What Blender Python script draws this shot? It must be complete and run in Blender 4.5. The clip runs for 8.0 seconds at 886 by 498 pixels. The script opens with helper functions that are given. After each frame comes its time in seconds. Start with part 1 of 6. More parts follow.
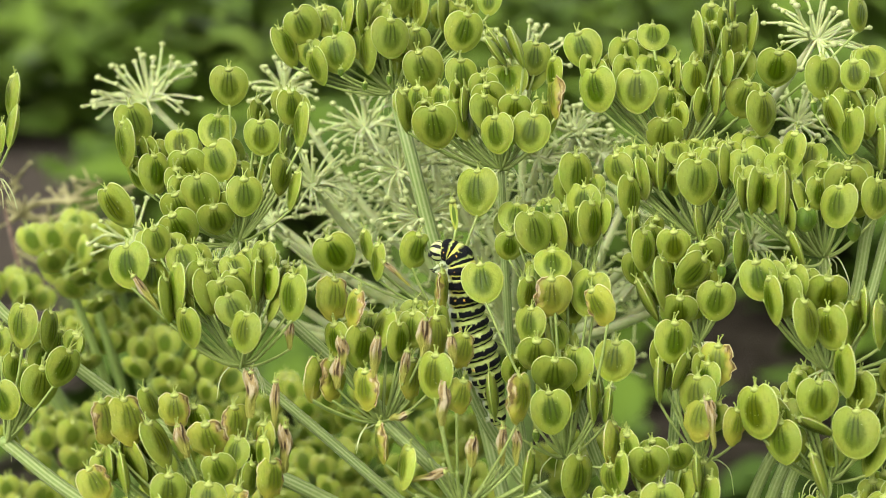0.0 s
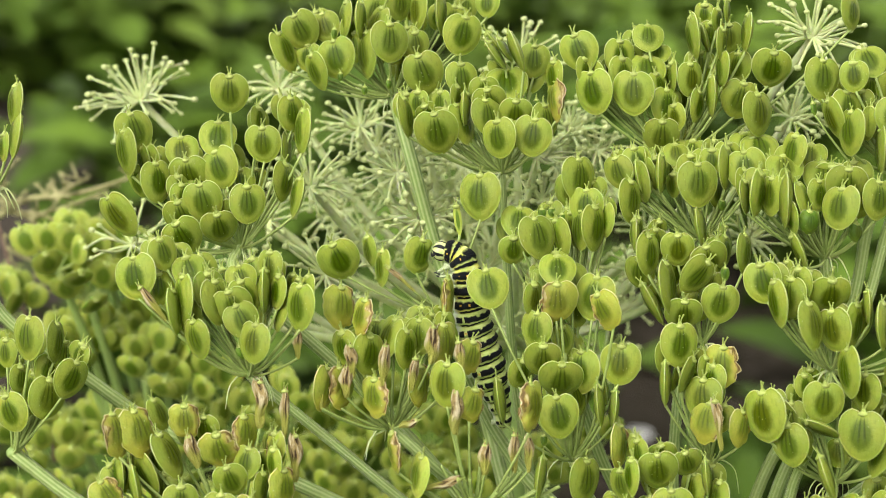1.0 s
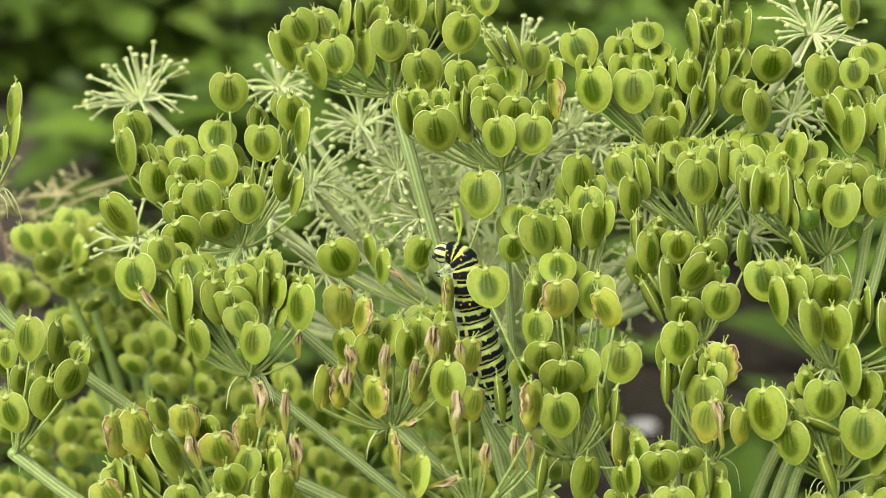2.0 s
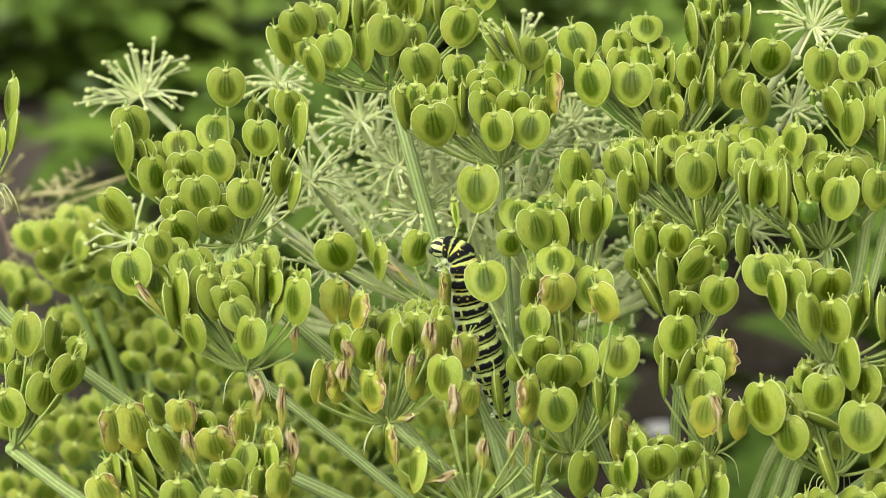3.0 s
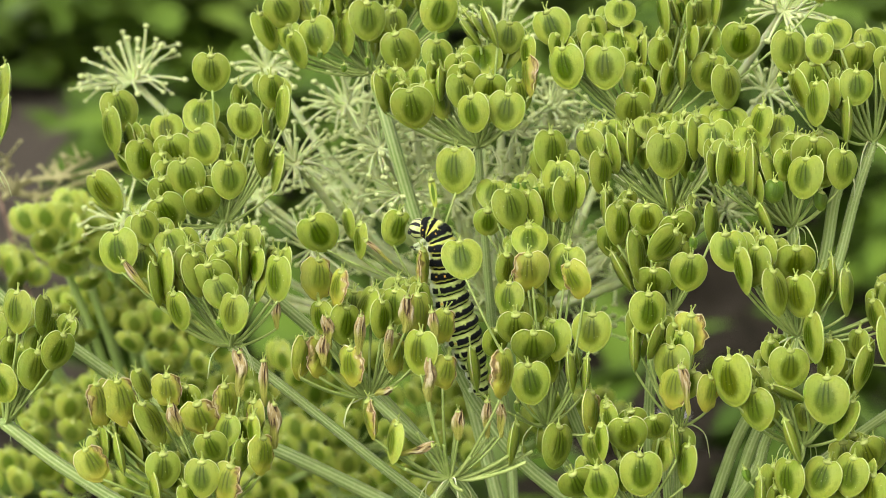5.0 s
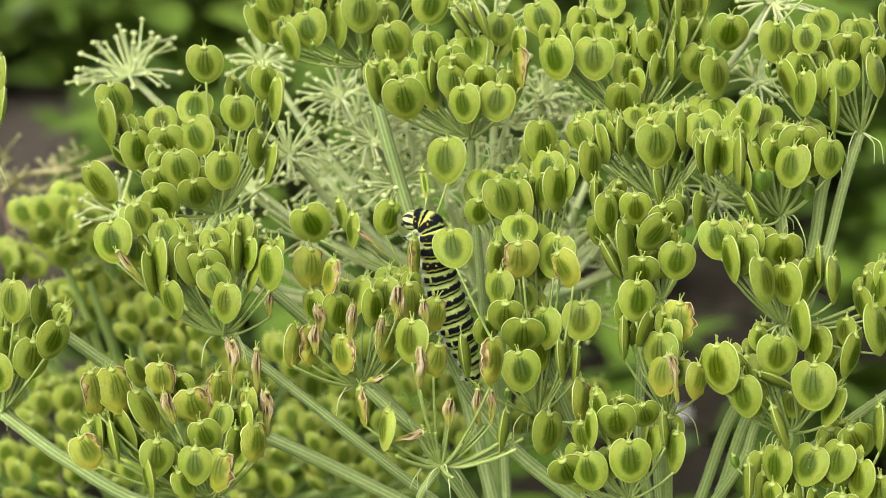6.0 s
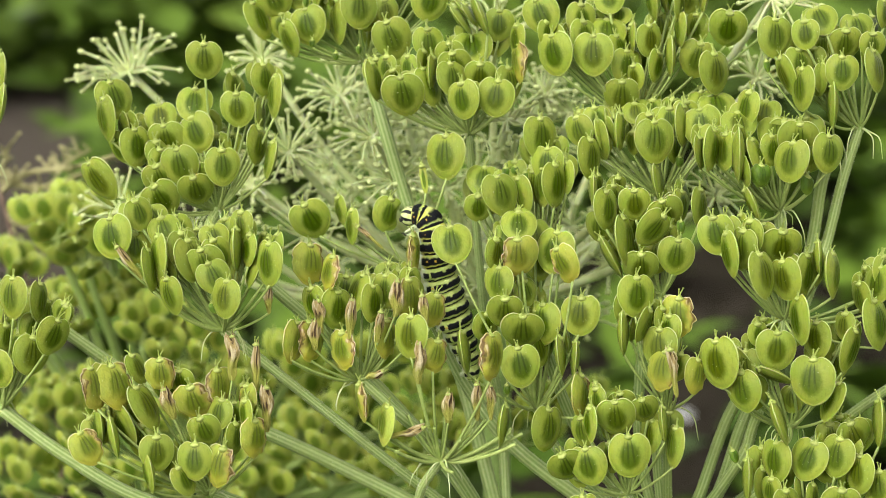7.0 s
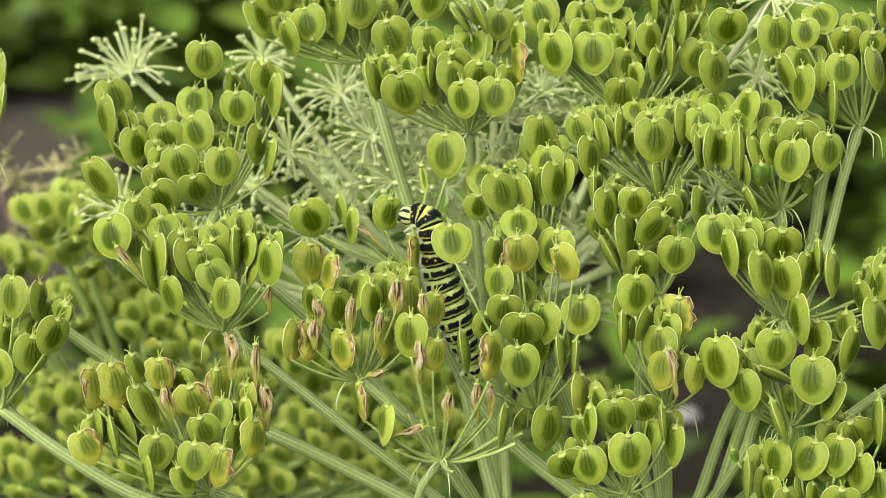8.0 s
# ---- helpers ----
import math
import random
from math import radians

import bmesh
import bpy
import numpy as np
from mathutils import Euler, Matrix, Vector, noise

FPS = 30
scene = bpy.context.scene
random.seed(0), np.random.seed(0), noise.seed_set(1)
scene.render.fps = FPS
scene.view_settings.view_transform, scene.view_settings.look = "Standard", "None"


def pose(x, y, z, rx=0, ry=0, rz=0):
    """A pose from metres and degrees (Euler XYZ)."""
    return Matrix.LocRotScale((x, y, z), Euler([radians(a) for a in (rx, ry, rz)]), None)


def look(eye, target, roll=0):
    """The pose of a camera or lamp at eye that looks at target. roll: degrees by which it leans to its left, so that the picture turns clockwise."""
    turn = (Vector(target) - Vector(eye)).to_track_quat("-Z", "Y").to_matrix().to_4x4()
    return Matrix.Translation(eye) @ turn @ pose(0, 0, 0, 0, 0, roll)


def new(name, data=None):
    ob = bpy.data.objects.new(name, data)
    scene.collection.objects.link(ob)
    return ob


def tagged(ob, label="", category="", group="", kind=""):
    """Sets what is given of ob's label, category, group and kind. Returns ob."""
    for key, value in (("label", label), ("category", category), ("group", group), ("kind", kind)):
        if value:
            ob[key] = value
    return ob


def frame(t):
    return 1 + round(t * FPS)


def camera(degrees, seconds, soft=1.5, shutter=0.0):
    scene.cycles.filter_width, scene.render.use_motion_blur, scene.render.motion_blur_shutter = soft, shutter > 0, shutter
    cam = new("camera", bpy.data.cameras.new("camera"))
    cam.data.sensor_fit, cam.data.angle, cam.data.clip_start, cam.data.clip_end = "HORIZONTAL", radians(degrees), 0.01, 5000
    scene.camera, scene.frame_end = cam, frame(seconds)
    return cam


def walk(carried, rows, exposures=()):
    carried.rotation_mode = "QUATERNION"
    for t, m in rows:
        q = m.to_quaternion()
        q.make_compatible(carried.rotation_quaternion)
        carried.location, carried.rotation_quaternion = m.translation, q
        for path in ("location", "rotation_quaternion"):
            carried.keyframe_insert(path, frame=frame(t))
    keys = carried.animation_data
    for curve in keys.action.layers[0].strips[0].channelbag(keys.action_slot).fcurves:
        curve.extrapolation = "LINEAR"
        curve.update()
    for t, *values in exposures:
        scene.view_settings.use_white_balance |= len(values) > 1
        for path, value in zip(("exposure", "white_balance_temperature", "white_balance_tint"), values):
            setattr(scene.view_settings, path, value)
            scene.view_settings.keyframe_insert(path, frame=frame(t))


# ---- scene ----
cam = camera(26, 8.0, soft=0.5)
PATH = [
    (0, look((0.00473, -0.39119, 1.09200), (-0.00011, -0.00061, 1.00588), 2.73)),
    (0.5, look((-0.00857, -0.39193, 1.09743), (-0.00148, -0.00234, 1.00705), 2.74)),
    (1, look((-0.00649, -0.39062, 1.10290), (-0.00145, -0.00214, 1.00773), 2.23)),
    (1.5, look((-0.00660, -0.39010, 1.10496), (-0.00151, -0.00212, 1.00778), 2.03)),
    (3, look((-0.00118, -0.38907, 1.10212), (-0.00073, -0.00079, 1.00598), 1.73)),
    (3.5, look((0.00068, -0.38887, 1.10182), (-0.00052, -0.00061, 1.00565), 1.64)),
    (4, look((0.00460, -0.39304, 1.10355), (0.00152, -0.00528, 1.00541), 1.44)),
    (4.5, look((0.00673, -0.39760, 1.10347), (0.00327, -0.00990, 1.00509), 1.40)),
    (6, look((0.01140, -0.40589, 1.10202), (0.00659, -0.01824, 1.00350), 1.24)),
    (6.5, look((0.01330, -0.40594, 1.10135), (0.00696, -0.01831, 1.00285), 1.14)),
    (7, look((0.01224, -0.40655, 1.10061), (0.00682, -0.01878, 1.00259), 1.14)),
    (7.5, look((0.01352, -0.40608, 1.10134), (0.00694, -0.01853, 1.00253), 1.03)),
    (8, look((0.01315, -0.40642, 1.10062), (0.00690, -0.01870, 1.00243), 1.07)),
]
walk(cam, PATH)
cam.data.dof.use_dof = True
cam.data.dof.focus_distance = 0.417
cam.data.dof.aperture_fstop = 18.5

# ---- world, sun, exposure ----
world = bpy.data.worlds.new("overcast_sky")
scene.world = world
world.use_nodes = True
wn = world.node_tree.nodes
sky = wn.new("ShaderNodeTexSky")
sky.sky_type = "NISHITA"
sky.sun_disc = False
sky.sun_elevation = radians(45)
sky.sun_rotation = radians(215)
sky.air_density, sky.dust_density, sky.ozone_density = 1.0, 4.0, 1.0
veil = wn.new("ShaderNodeHueSaturation")
veil.inputs["Saturation"].default_value = 0.04
world.node_tree.links.new(sky.outputs[0], veil.inputs["Color"])
world.node_tree.links.new(veil.outputs[0], wn["Background"].inputs[0])
wn["Background"].inputs[1].default_value = 0.15
sun_data = bpy.data.lights.new("sun", "SUN")
sun_data.energy, sun_data.angle, sun_data.color = 0.95, radians(85), (1.0, 0.925, 0.72)
sun = new("sun", sun_data)
sun.matrix_world = look((-0.8, -1.75, 2.9), (0, 0, 1))
scene.view_settings.exposure = 0.81

# ---- materials ----


class Nodes:
    """A short hand for node trees: every method returns an output socket."""

    def __init__(self, name, rough=0.5, spec=0.4, sub=0.0, depth=0.0004):
        self.mat = bpy.data.materials.new(name)
        self.mat.use_nodes = True
        self.tree = self.mat.node_tree
        self.bsdf = self.tree.nodes["Principled BSDF"]
        self.bsdf.inputs["Roughness"].default_value = rough
        self.bsdf.inputs["Specular IOR Level"].default_value = spec
        if sub:
            self.bsdf.inputs["Subsurface Weight"].default_value = sub
            self.bsdf.inputs["Subsurface Radius"].default_value = (0.6, 1.0, 0.2)
            self.bsdf.inputs["Subsurface Scale"].default_value = depth

    def put(self, socket, value):
        if isinstance(value, bpy.types.NodeSocket):
            self.tree.links.new(value, socket)
        elif isinstance(value, tuple) and len(value) == 3 and socket.type == "RGBA":
            socket.default_value = (*value, 1)
        else:
            socket.default_value = value

    def coords(self):
        return self.tree.nodes.new("ShaderNodeTexCoord").outputs["Object"]

    def split(self, vec):
        n = self.tree.nodes.new("ShaderNodeSeparateXYZ")
        self.put(n.inputs[0], vec)
        return n.outputs

    def op(self, kind, a, b=0.0, clamp=False):
        n = self.tree.nodes.new("ShaderNodeMath")
        n.operation, n.use_clamp = kind, clamp
        self.put(n.inputs[0], a)
        self.put(n.inputs[1], b)
        return n.outputs[0]

    def step(self, x, lo, hi):
        n = self.tree.nodes.new("ShaderNodeMapRange")
        n.interpolation_type = "SMOOTHSTEP"
        self.put(n.inputs[0], x)
        n.inputs[1].default_value, n.inputs[2].default_value = lo, hi
        return n.outputs[0]

    def noise(self, scale, detail=3.0, vec=None, rough=0.55):
        n = self.tree.nodes.new("ShaderNodeTexNoise")
        n.inputs["Scale"].default_value, n.inputs["Detail"].default_value = scale, detail
        n.inputs["Roughness"].default_value = rough
        self.put(n.inputs["Vector"], vec if vec else self.coords())
        return n.outputs[0]

    def random(self):
        return self.tree.nodes.new("ShaderNodeObjectInfo").outputs["Random"]

    def island(self):
        return self.tree.nodes.new("ShaderNodeNewGeometry").outputs["Random Per Island"]

    def rho(self):
        n = self.tree.nodes.new("ShaderNodeAttribute")
        n.attribute_name = "rho"
        return n.outputs["Fac"]

    def dried(self):
        n = self.tree.nodes.new("ShaderNodeAttribute")
        n.attribute_name = "dry"
        return n.outputs["Fac"]

    def mix(self, fac, a, b, how="MIX"):
        n = self.tree.nodes.new("ShaderNodeMix")
        n.data_type, n.blend_type = "RGBA", how
        self.put(n.inputs[0], fac)
        self.put(n.inputs[6], a)
        self.put(n.inputs[7], b)
        return n.outputs[2]

    def shade(self, colour, value):
        """A colour times a number."""
        n = self.tree.nodes.new("ShaderNodeHueSaturation")
        self.put(n.inputs["Value"], value)
        self.put(n.inputs["Color"], colour)
        return n.outputs[0]

    def bump(self, height, strength, distance):
        n = self.tree.nodes.new("ShaderNodeBump")
        n.inputs["Strength"].default_value, n.inputs["Distance"].default_value = strength, distance
        self.put(n.inputs["Height"], height)
        self.put(self.bsdf.inputs["Normal"], n.outputs[0])

    def done(self, colour):
        self.put(self.bsdf.inputs["Base Color"], colour)
        return self.mat


def moved(n, amount):
    """Object coordinates shifted by the object's own random number, so that no two pieces share their grain."""
    v = n.tree.nodes.new("ShaderNodeVectorMath")
    v.operation = "ADD"
    n.put(v.inputs[0], n.coords())
    n.put(v.inputs[1], n.op("MULTIPLY", n.random(), amount))
    return v.outputs[0]


def fruit_material(name, wing, body, line, rim, brown=0.0):
    """Skin of a winged fruit: broad wing, darker seed body with oil lines that fan down from the tip, thin pale rim."""
    n = Nodes(name, 0.38, 0.13, 0.5, 0.0009)
    x, y, z = n.split(n.coords())[0:3]
    vec = moved(n, 40.0)
    grain, patch = n.noise(14.0, 3, vec), n.noise(2.0, 2, vec)
    rho = n.rho()
    ex, ez = n.op("DIVIDE", x, 0.25), n.op("DIVIDE", n.op("ADD", z, 0.02), 0.34)
    edge = n.op("SQRT", n.op("ADD", n.op("MULTIPLY", ex, ex), n.op("MULTIPLY", ez, ez)))
    edge = n.op("ADD", edge, n.op("MULTIPLY", n.op("SUBTRACT", grain, 0.5), 0.22))
    inner = n.op("SUBTRACT", 1.0, n.step(edge, 0.60, 1.10))
    fan = n.op("DIVIDE", x, n.op("SUBTRACT", 0.78, z))
    fan = n.op("ADD", fan, n.op("MULTIPLY", n.op("SUBTRACT", patch, 0.5), 0.04))
    lines = n.step(n.op("COSINE", n.op("MULTIPLY", n.op("ADD", fan, 0.045), 44.0)), -0.3, 1.0)
    reach = n.op("MULTIPLY", n.step(n.op("ADD", z, n.op("MULTIPLY", grain, 0.2)), -0.16, 0.10), n.op("SUBTRACT", 1.0, n.step(n.op("ABSOLUTE", fan), 0.12, 0.24)))
    lines = n.op("MULTIPLY", lines, n.op("MULTIPLY", reach, n.op("SUBTRACT", 1.0, n.step(rho, 0.50, 0.82))))
    deep = n.op("MULTIPLY", inner, n.op("ADD", 0.74, n.op("MULTIPLY", n.random(), 0.26)))
    colour = n.mix(n.step(patch, 0.35, 0.7), wing, tuple(c * k for c, k in zip(wing, (1.16, 1.06, 1.05))))
    colour = n.mix(n.op("MULTIPLY", n.step(n.op("MULTIPLY", z, -1.0), 0.15, 0.5), 0.25), colour, (0.30, 0.34, 0.035))
    ripening = n.op("MULTIPLY", n.step(n.op("FRACT", n.op("MULTIPLY", n.random(), 7.3)), 0.62, 0.95), 0.4)
    long = n.tree.nodes.new("ShaderNodeMapping")
    long.inputs["Scale"].default_value = (2.4, 2.4, 0.7)
    n.put(long.inputs["Vector"], vec)
    vein = n.noise(9.0, 4, long.outputs[0])
    colour = n.mix(n.op("MULTIPLY", n.step(vein, 0.50, 0.68), 0.45), colour, tuple(c * 0.68 for c in wing))
    core = n.mix(ripening, body, (0.095, 0.090, 0.003))
    colour = n.mix(deep, colour, core)
    colour = n.mix(n.op("MULTIPLY", lines, 0.70), colour, line)
    colour = n.mix(n.op("MULTIPLY", n.step(grain, 0.66, 0.78), 0.10), colour, (0.45, 0.50, 0.20))
    colour = n.mix(n.op("MULTIPLY", n.step(n.noise(26.0, 1, vec), 0.74, 0.79), 0.55), colour, (0.52, 0.55, 0.32))
    # pale rim, heightened towards the tip for the light it catches there
    colour = n.mix(n.op("MULTIPLY", n.step(rho, 0.945, 0.975), n.op("ADD", 0.30, n.op("MULTIPLY", n.step(z, -0.2, 0.35), 0.60))), colour, rim)
    if brown:
        dry = n.dried()
        torn = n.op("ADD", dry, n.op("MULTIPLY", n.op("SUBTRACT", n.noise(5.0, 4, vec), 0.5), 0.9))
        colour = n.mix(n.op("MULTIPLY", n.step(n.op("MULTIPLY", z, -1.0), 0.05, 0.4), 0.55), colour, (0.37, 0.33, 0.045))
        colour = n.mix(n.op("MULTIPLY", n.step(torn, 0.18, 0.6), 0.55), colour, (0.31, 0.25, 0.06))
        m = n.tree.nodes.new("ShaderNodeMapping")
        m.inputs["Scale"].default_value = (2.6, 2.6, 0.8)
        n.put(m.inputs["Vector"], vec)
        fold = n.noise(5.0, 3, m.outputs[0])
        husk = n.mix(n.step(fold, 0.40, 0.52), (0.085, 0.055, 0.020), (0.29, 0.21, 0.08))
        husk = n.mix(n.step(fold, 0.52, 0.62), husk, (0.48, 0.40, 0.23))
        colour = n.mix(n.op("MULTIPLY", n.step(torn, 0.70, 0.90), brown * 0.80), colour, husk)
        curl = n.step(torn, 0.25, 0.5)
        scorch = n.op("MULTIPLY", n.step(rho, 0.82, 0.90), n.op("SUBTRACT", 1.0, n.step(rho, 0.90, 0.94)))
        colour = n.mix(n.op("MULTIPLY", n.op("MULTIPLY", scorch, curl), 0.8), colour, (0.13, 0.075, 0.030))
        colour = n.mix(n.op("MULTIPLY", n.op("MULTIPLY", n.step(rho, 0.93, 0.97), curl), 0.7), colour, (0.56, 0.48, 0.28))
    colour = n.shade(colour, n.op("ADD", 0.88, n.op("MULTIPLY", n.random(), 0.22)))
    n.bump(n.op("ADD", n.op("MULTIPLY", grain, 0.12), n.op("MULTIPLY", lines, -0.35)), 0.16, 0.010)
    return n.done(colour)


M_FRUIT = fruit_material("fruit_skin", (0.218, 0.284, 0.041), (0.050, 0.088, 0.0006), (0.021, 0.040, 0.0003), (0.44, 0.50, 0.20))
M_BROWNED = fruit_material("fruit_skin_browned", (0.28, 0.33, 0.052), (0.11, 0.15, 0.010), (0.06, 0.075, 0.012), (0.58, 0.55, 0.28), 1.0)
M_PALE = fruit_material("fruit_skin_pale", (0.305, 0.375, 0.068), (0.085, 0.145, 0.010), (0.08, 0.14, 0.010), (0.42, 0.50, 0.14))
M_UNRIPE = fruit_material("fruit_skin_unripe", (0.10, 0.18, 0.02), (0.06, 0.11, 0.010), (0.04, 0.075, 0.008), (0.30, 0.38, 0.12))


def withered_material():
    n = Nodes("withered_skin", 0.75, 0.25)
    vec = moved(n, 30.0)
    m = n.tree.nodes.new("ShaderNodeMapping")
    m.inputs["Scale"].default_value = (3.0, 3.0, 0.8)
    n.put(m.inputs["Vector"], vec)
    a, b = n.noise(2.6, 4, m.outputs[0]), n.noise(14.0, 3, vec)
    # brown husk with shade painted into its folds and light onto its ridges
    crease_shade = n.op("ADD", n.rho(), n.op("MULTIPLY", n.op("SUBTRACT", a, 0.5), 1.2))
    colour = n.mix(n.step(crease_shade, 0.18, 0.40), (0.070, 0.042, 0.018), (0.36, 0.27, 0.11))
    colour = n.mix(n.step(crease_shade, 0.60, 0.85), colour, (0.54, 0.46, 0.28))
    height = n.split(n.coords())[2]
    living = n.op("SUBTRACT", n.op("MULTIPLY", n.noise(1.6, 2, vec), 0.9), height)
    colour = n.mix(n.op("MULTIPLY", n.step(living, 0.32, 0.62), 0.88), colour, (0.33, 0.34, 0.055))
    n.bump(n.op("ADD", a, b), 0.5, 0.04)
    return n.done(colour)


def plain_plant(name, low, high, rough=0.5, scale=400.0, stretch=None, bump=0.4, spec=0.35, sub=0.0):
    """Green or dry plant skin with fine grain and larger patches, at real size."""
    n = Nodes(name, rough, spec, sub)
    vec = n.coords()
    if stretch:
        m = n.tree.nodes.new("ShaderNodeMapping")
        m.inputs["Scale"].default_value = stretch
        n.put(m.inputs["Vector"], vec)
        vec = m.outputs[0]
    fine, wide = n.noise(scale, 4, vec), n.noise(scale / 9, 2, vec)
    colour = n.mix(n.step(n.op("ADD", n.op("MULTIPLY", fine, 0.5), n.op("MULTIPLY", wide, 0.5)), 0.36, 0.64), low, high)
    colour = n.shade(colour, n.op("ADD", 0.88, n.op("MULTIPLY", n.random(), 0.24)))
    n.bump(fine, bump, 0.0004)
    return n.done(colour)


M_WITHERED = withered_material()
M_STYLE = plain_plant("style_skin", (0.23, 0.30, 0.05), (0.38, 0.43, 0.12), 0.45, 6.0, bump=0.1)
M_PEDICEL = plain_plant("pedicel_skin", (0.22, 0.30, 0.07), (0.35, 0.42, 0.13), 0.5, 500.0)


def stalk_material():
    """Ribbed stalk: pale crests, greener furrows, fine grain."""
    n = Nodes("stalk_skin", 0.5, 0.35, 0.1)
    fine, wide = n.noise(900.0, 4), n.noise(60.0, 3)
    colour = n.mix(n.step(n.rho(), 0.25, 0.85), (0.23, 0.33, 0.09), (0.42, 0.50, 0.21))
    colour = n.mix(n.op("MULTIPLY", n.step(wide, 0.4, 0.7), 0.4), colour, (0.36, 0.44, 0.13))
    colour = n.shade(colour, n.op("ADD", 0.78, n.op("MULTIPLY", fine, 0.44)))
    n.bump(fine, 0.4, 0.0004)
    return n.done(colour)


M_STALK = stalk_material()
M_YOUNG = plain_plant("young_ray_skin", (0.42, 0.485, 0.20), (0.54, 0.595, 0.31), 0.55, 500.0, sub=0.3)
M_KNOB = plain_plant("young_knob_skin", (0.42, 0.48, 0.18), (0.54, 0.59, 0.28), 0.6, 800.0)
M_STRAW = plain_plant("dry_straw", (0.25, 0.235, 0.10), (0.40, 0.37, 0.18), 0.8, 300.0)
M_TWIG = plain_plant("dead_stem_bark", (0.12, 0.075, 0.05), (0.26, 0.18, 0.13), 0.8, 300.0)
M_HAIR = plain_plant("stalk_hair", (0.50, 0.56, 0.34), (0.62, 0.66, 0.46), 0.5, 800.0)
M_STONE = plain_plant("pale_stone", (0.48, 0.48, 0.47), (0.66, 0.66, 0.65), 0.7, 60.0)


def leaf_material(name, low, high):
    n = Nodes(name, 0.6, 0.15)
    r = n.island()
    colour = n.mix(r, low, high)
    colour = n.mix(n.op("MULTIPLY", n.step(r, 0.86, 0.95), 0.8), colour, (0.11, 0.18, 0.020))
    colour = n.mix(n.op("MULTIPLY", n.step(n.noise(0.9, 3), 0.50, 0.62), 0.45), colour, (0.12, 0.19, 0.016))
    colour = n.mix(n.op("MULTIPLY", n.step(n.noise(14.0), 0.45, 0.7), 0.30), colour, (0.045, 0.078, 0.014))
    n.bump(n.noise(40.0), 0.4, 0.01)
    return n.done(colour)


def soil_material():
    n = Nodes("soil", 0.95, 0.05)
    a, b, c = n.noise(3.0, 5), n.noise(30.0, 5), n.noise(180.0, 3)
    colour = n.mix(n.step(a, 0.35, 0.65), (0.020, 0.017, 0.011), (0.050, 0.042, 0.029))
    colour = n.mix(n.op("MULTIPLY", n.step(b, 0.45, 0.65), 0.6), colour, (0.080, 0.064, 0.050))
    # a strip of paler earth, dry being the distance along -x
    dry = n.op("MULTIPLY", n.split(n.coords())[0], -1.0)
    colour = n.mix(n.op("MULTIPLY", n.op("MULTIPLY", n.step(n.op("ADD", dry, n.op("MULTIPLY", a, 0.3)), 0.65, 1.0), n.op("SUBTRACT", 1.0, n.step(n.op("ADD", dry, n.op("MULTIPLY", b, 0.6)), 1.9, 2.8))), 0.8), colour, (0.125, 0.105, 0.085))
    n.bump(n.op("ADD", b, c), 0.8, 0.02)
    return n.done(colour)


# one leaf twice: near darkened for the plants' shade, far lightened as better lit
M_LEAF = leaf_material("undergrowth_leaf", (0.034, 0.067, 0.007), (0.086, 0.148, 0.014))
M_LEAF_FAR_LIT = leaf_material("far_undergrowth_leaf_lit", (0.085, 0.145, 0.018), (0.130, 0.205, 0.024))
M_SOIL = soil_material()
# lighter green in place of the light on the growth further off
M_WEED_LIT = plain_plant("broad_weed_leaf_lit", (0.08, 0.145, 0.016), (0.165, 0.245, 0.030), 0.55, 20.0)


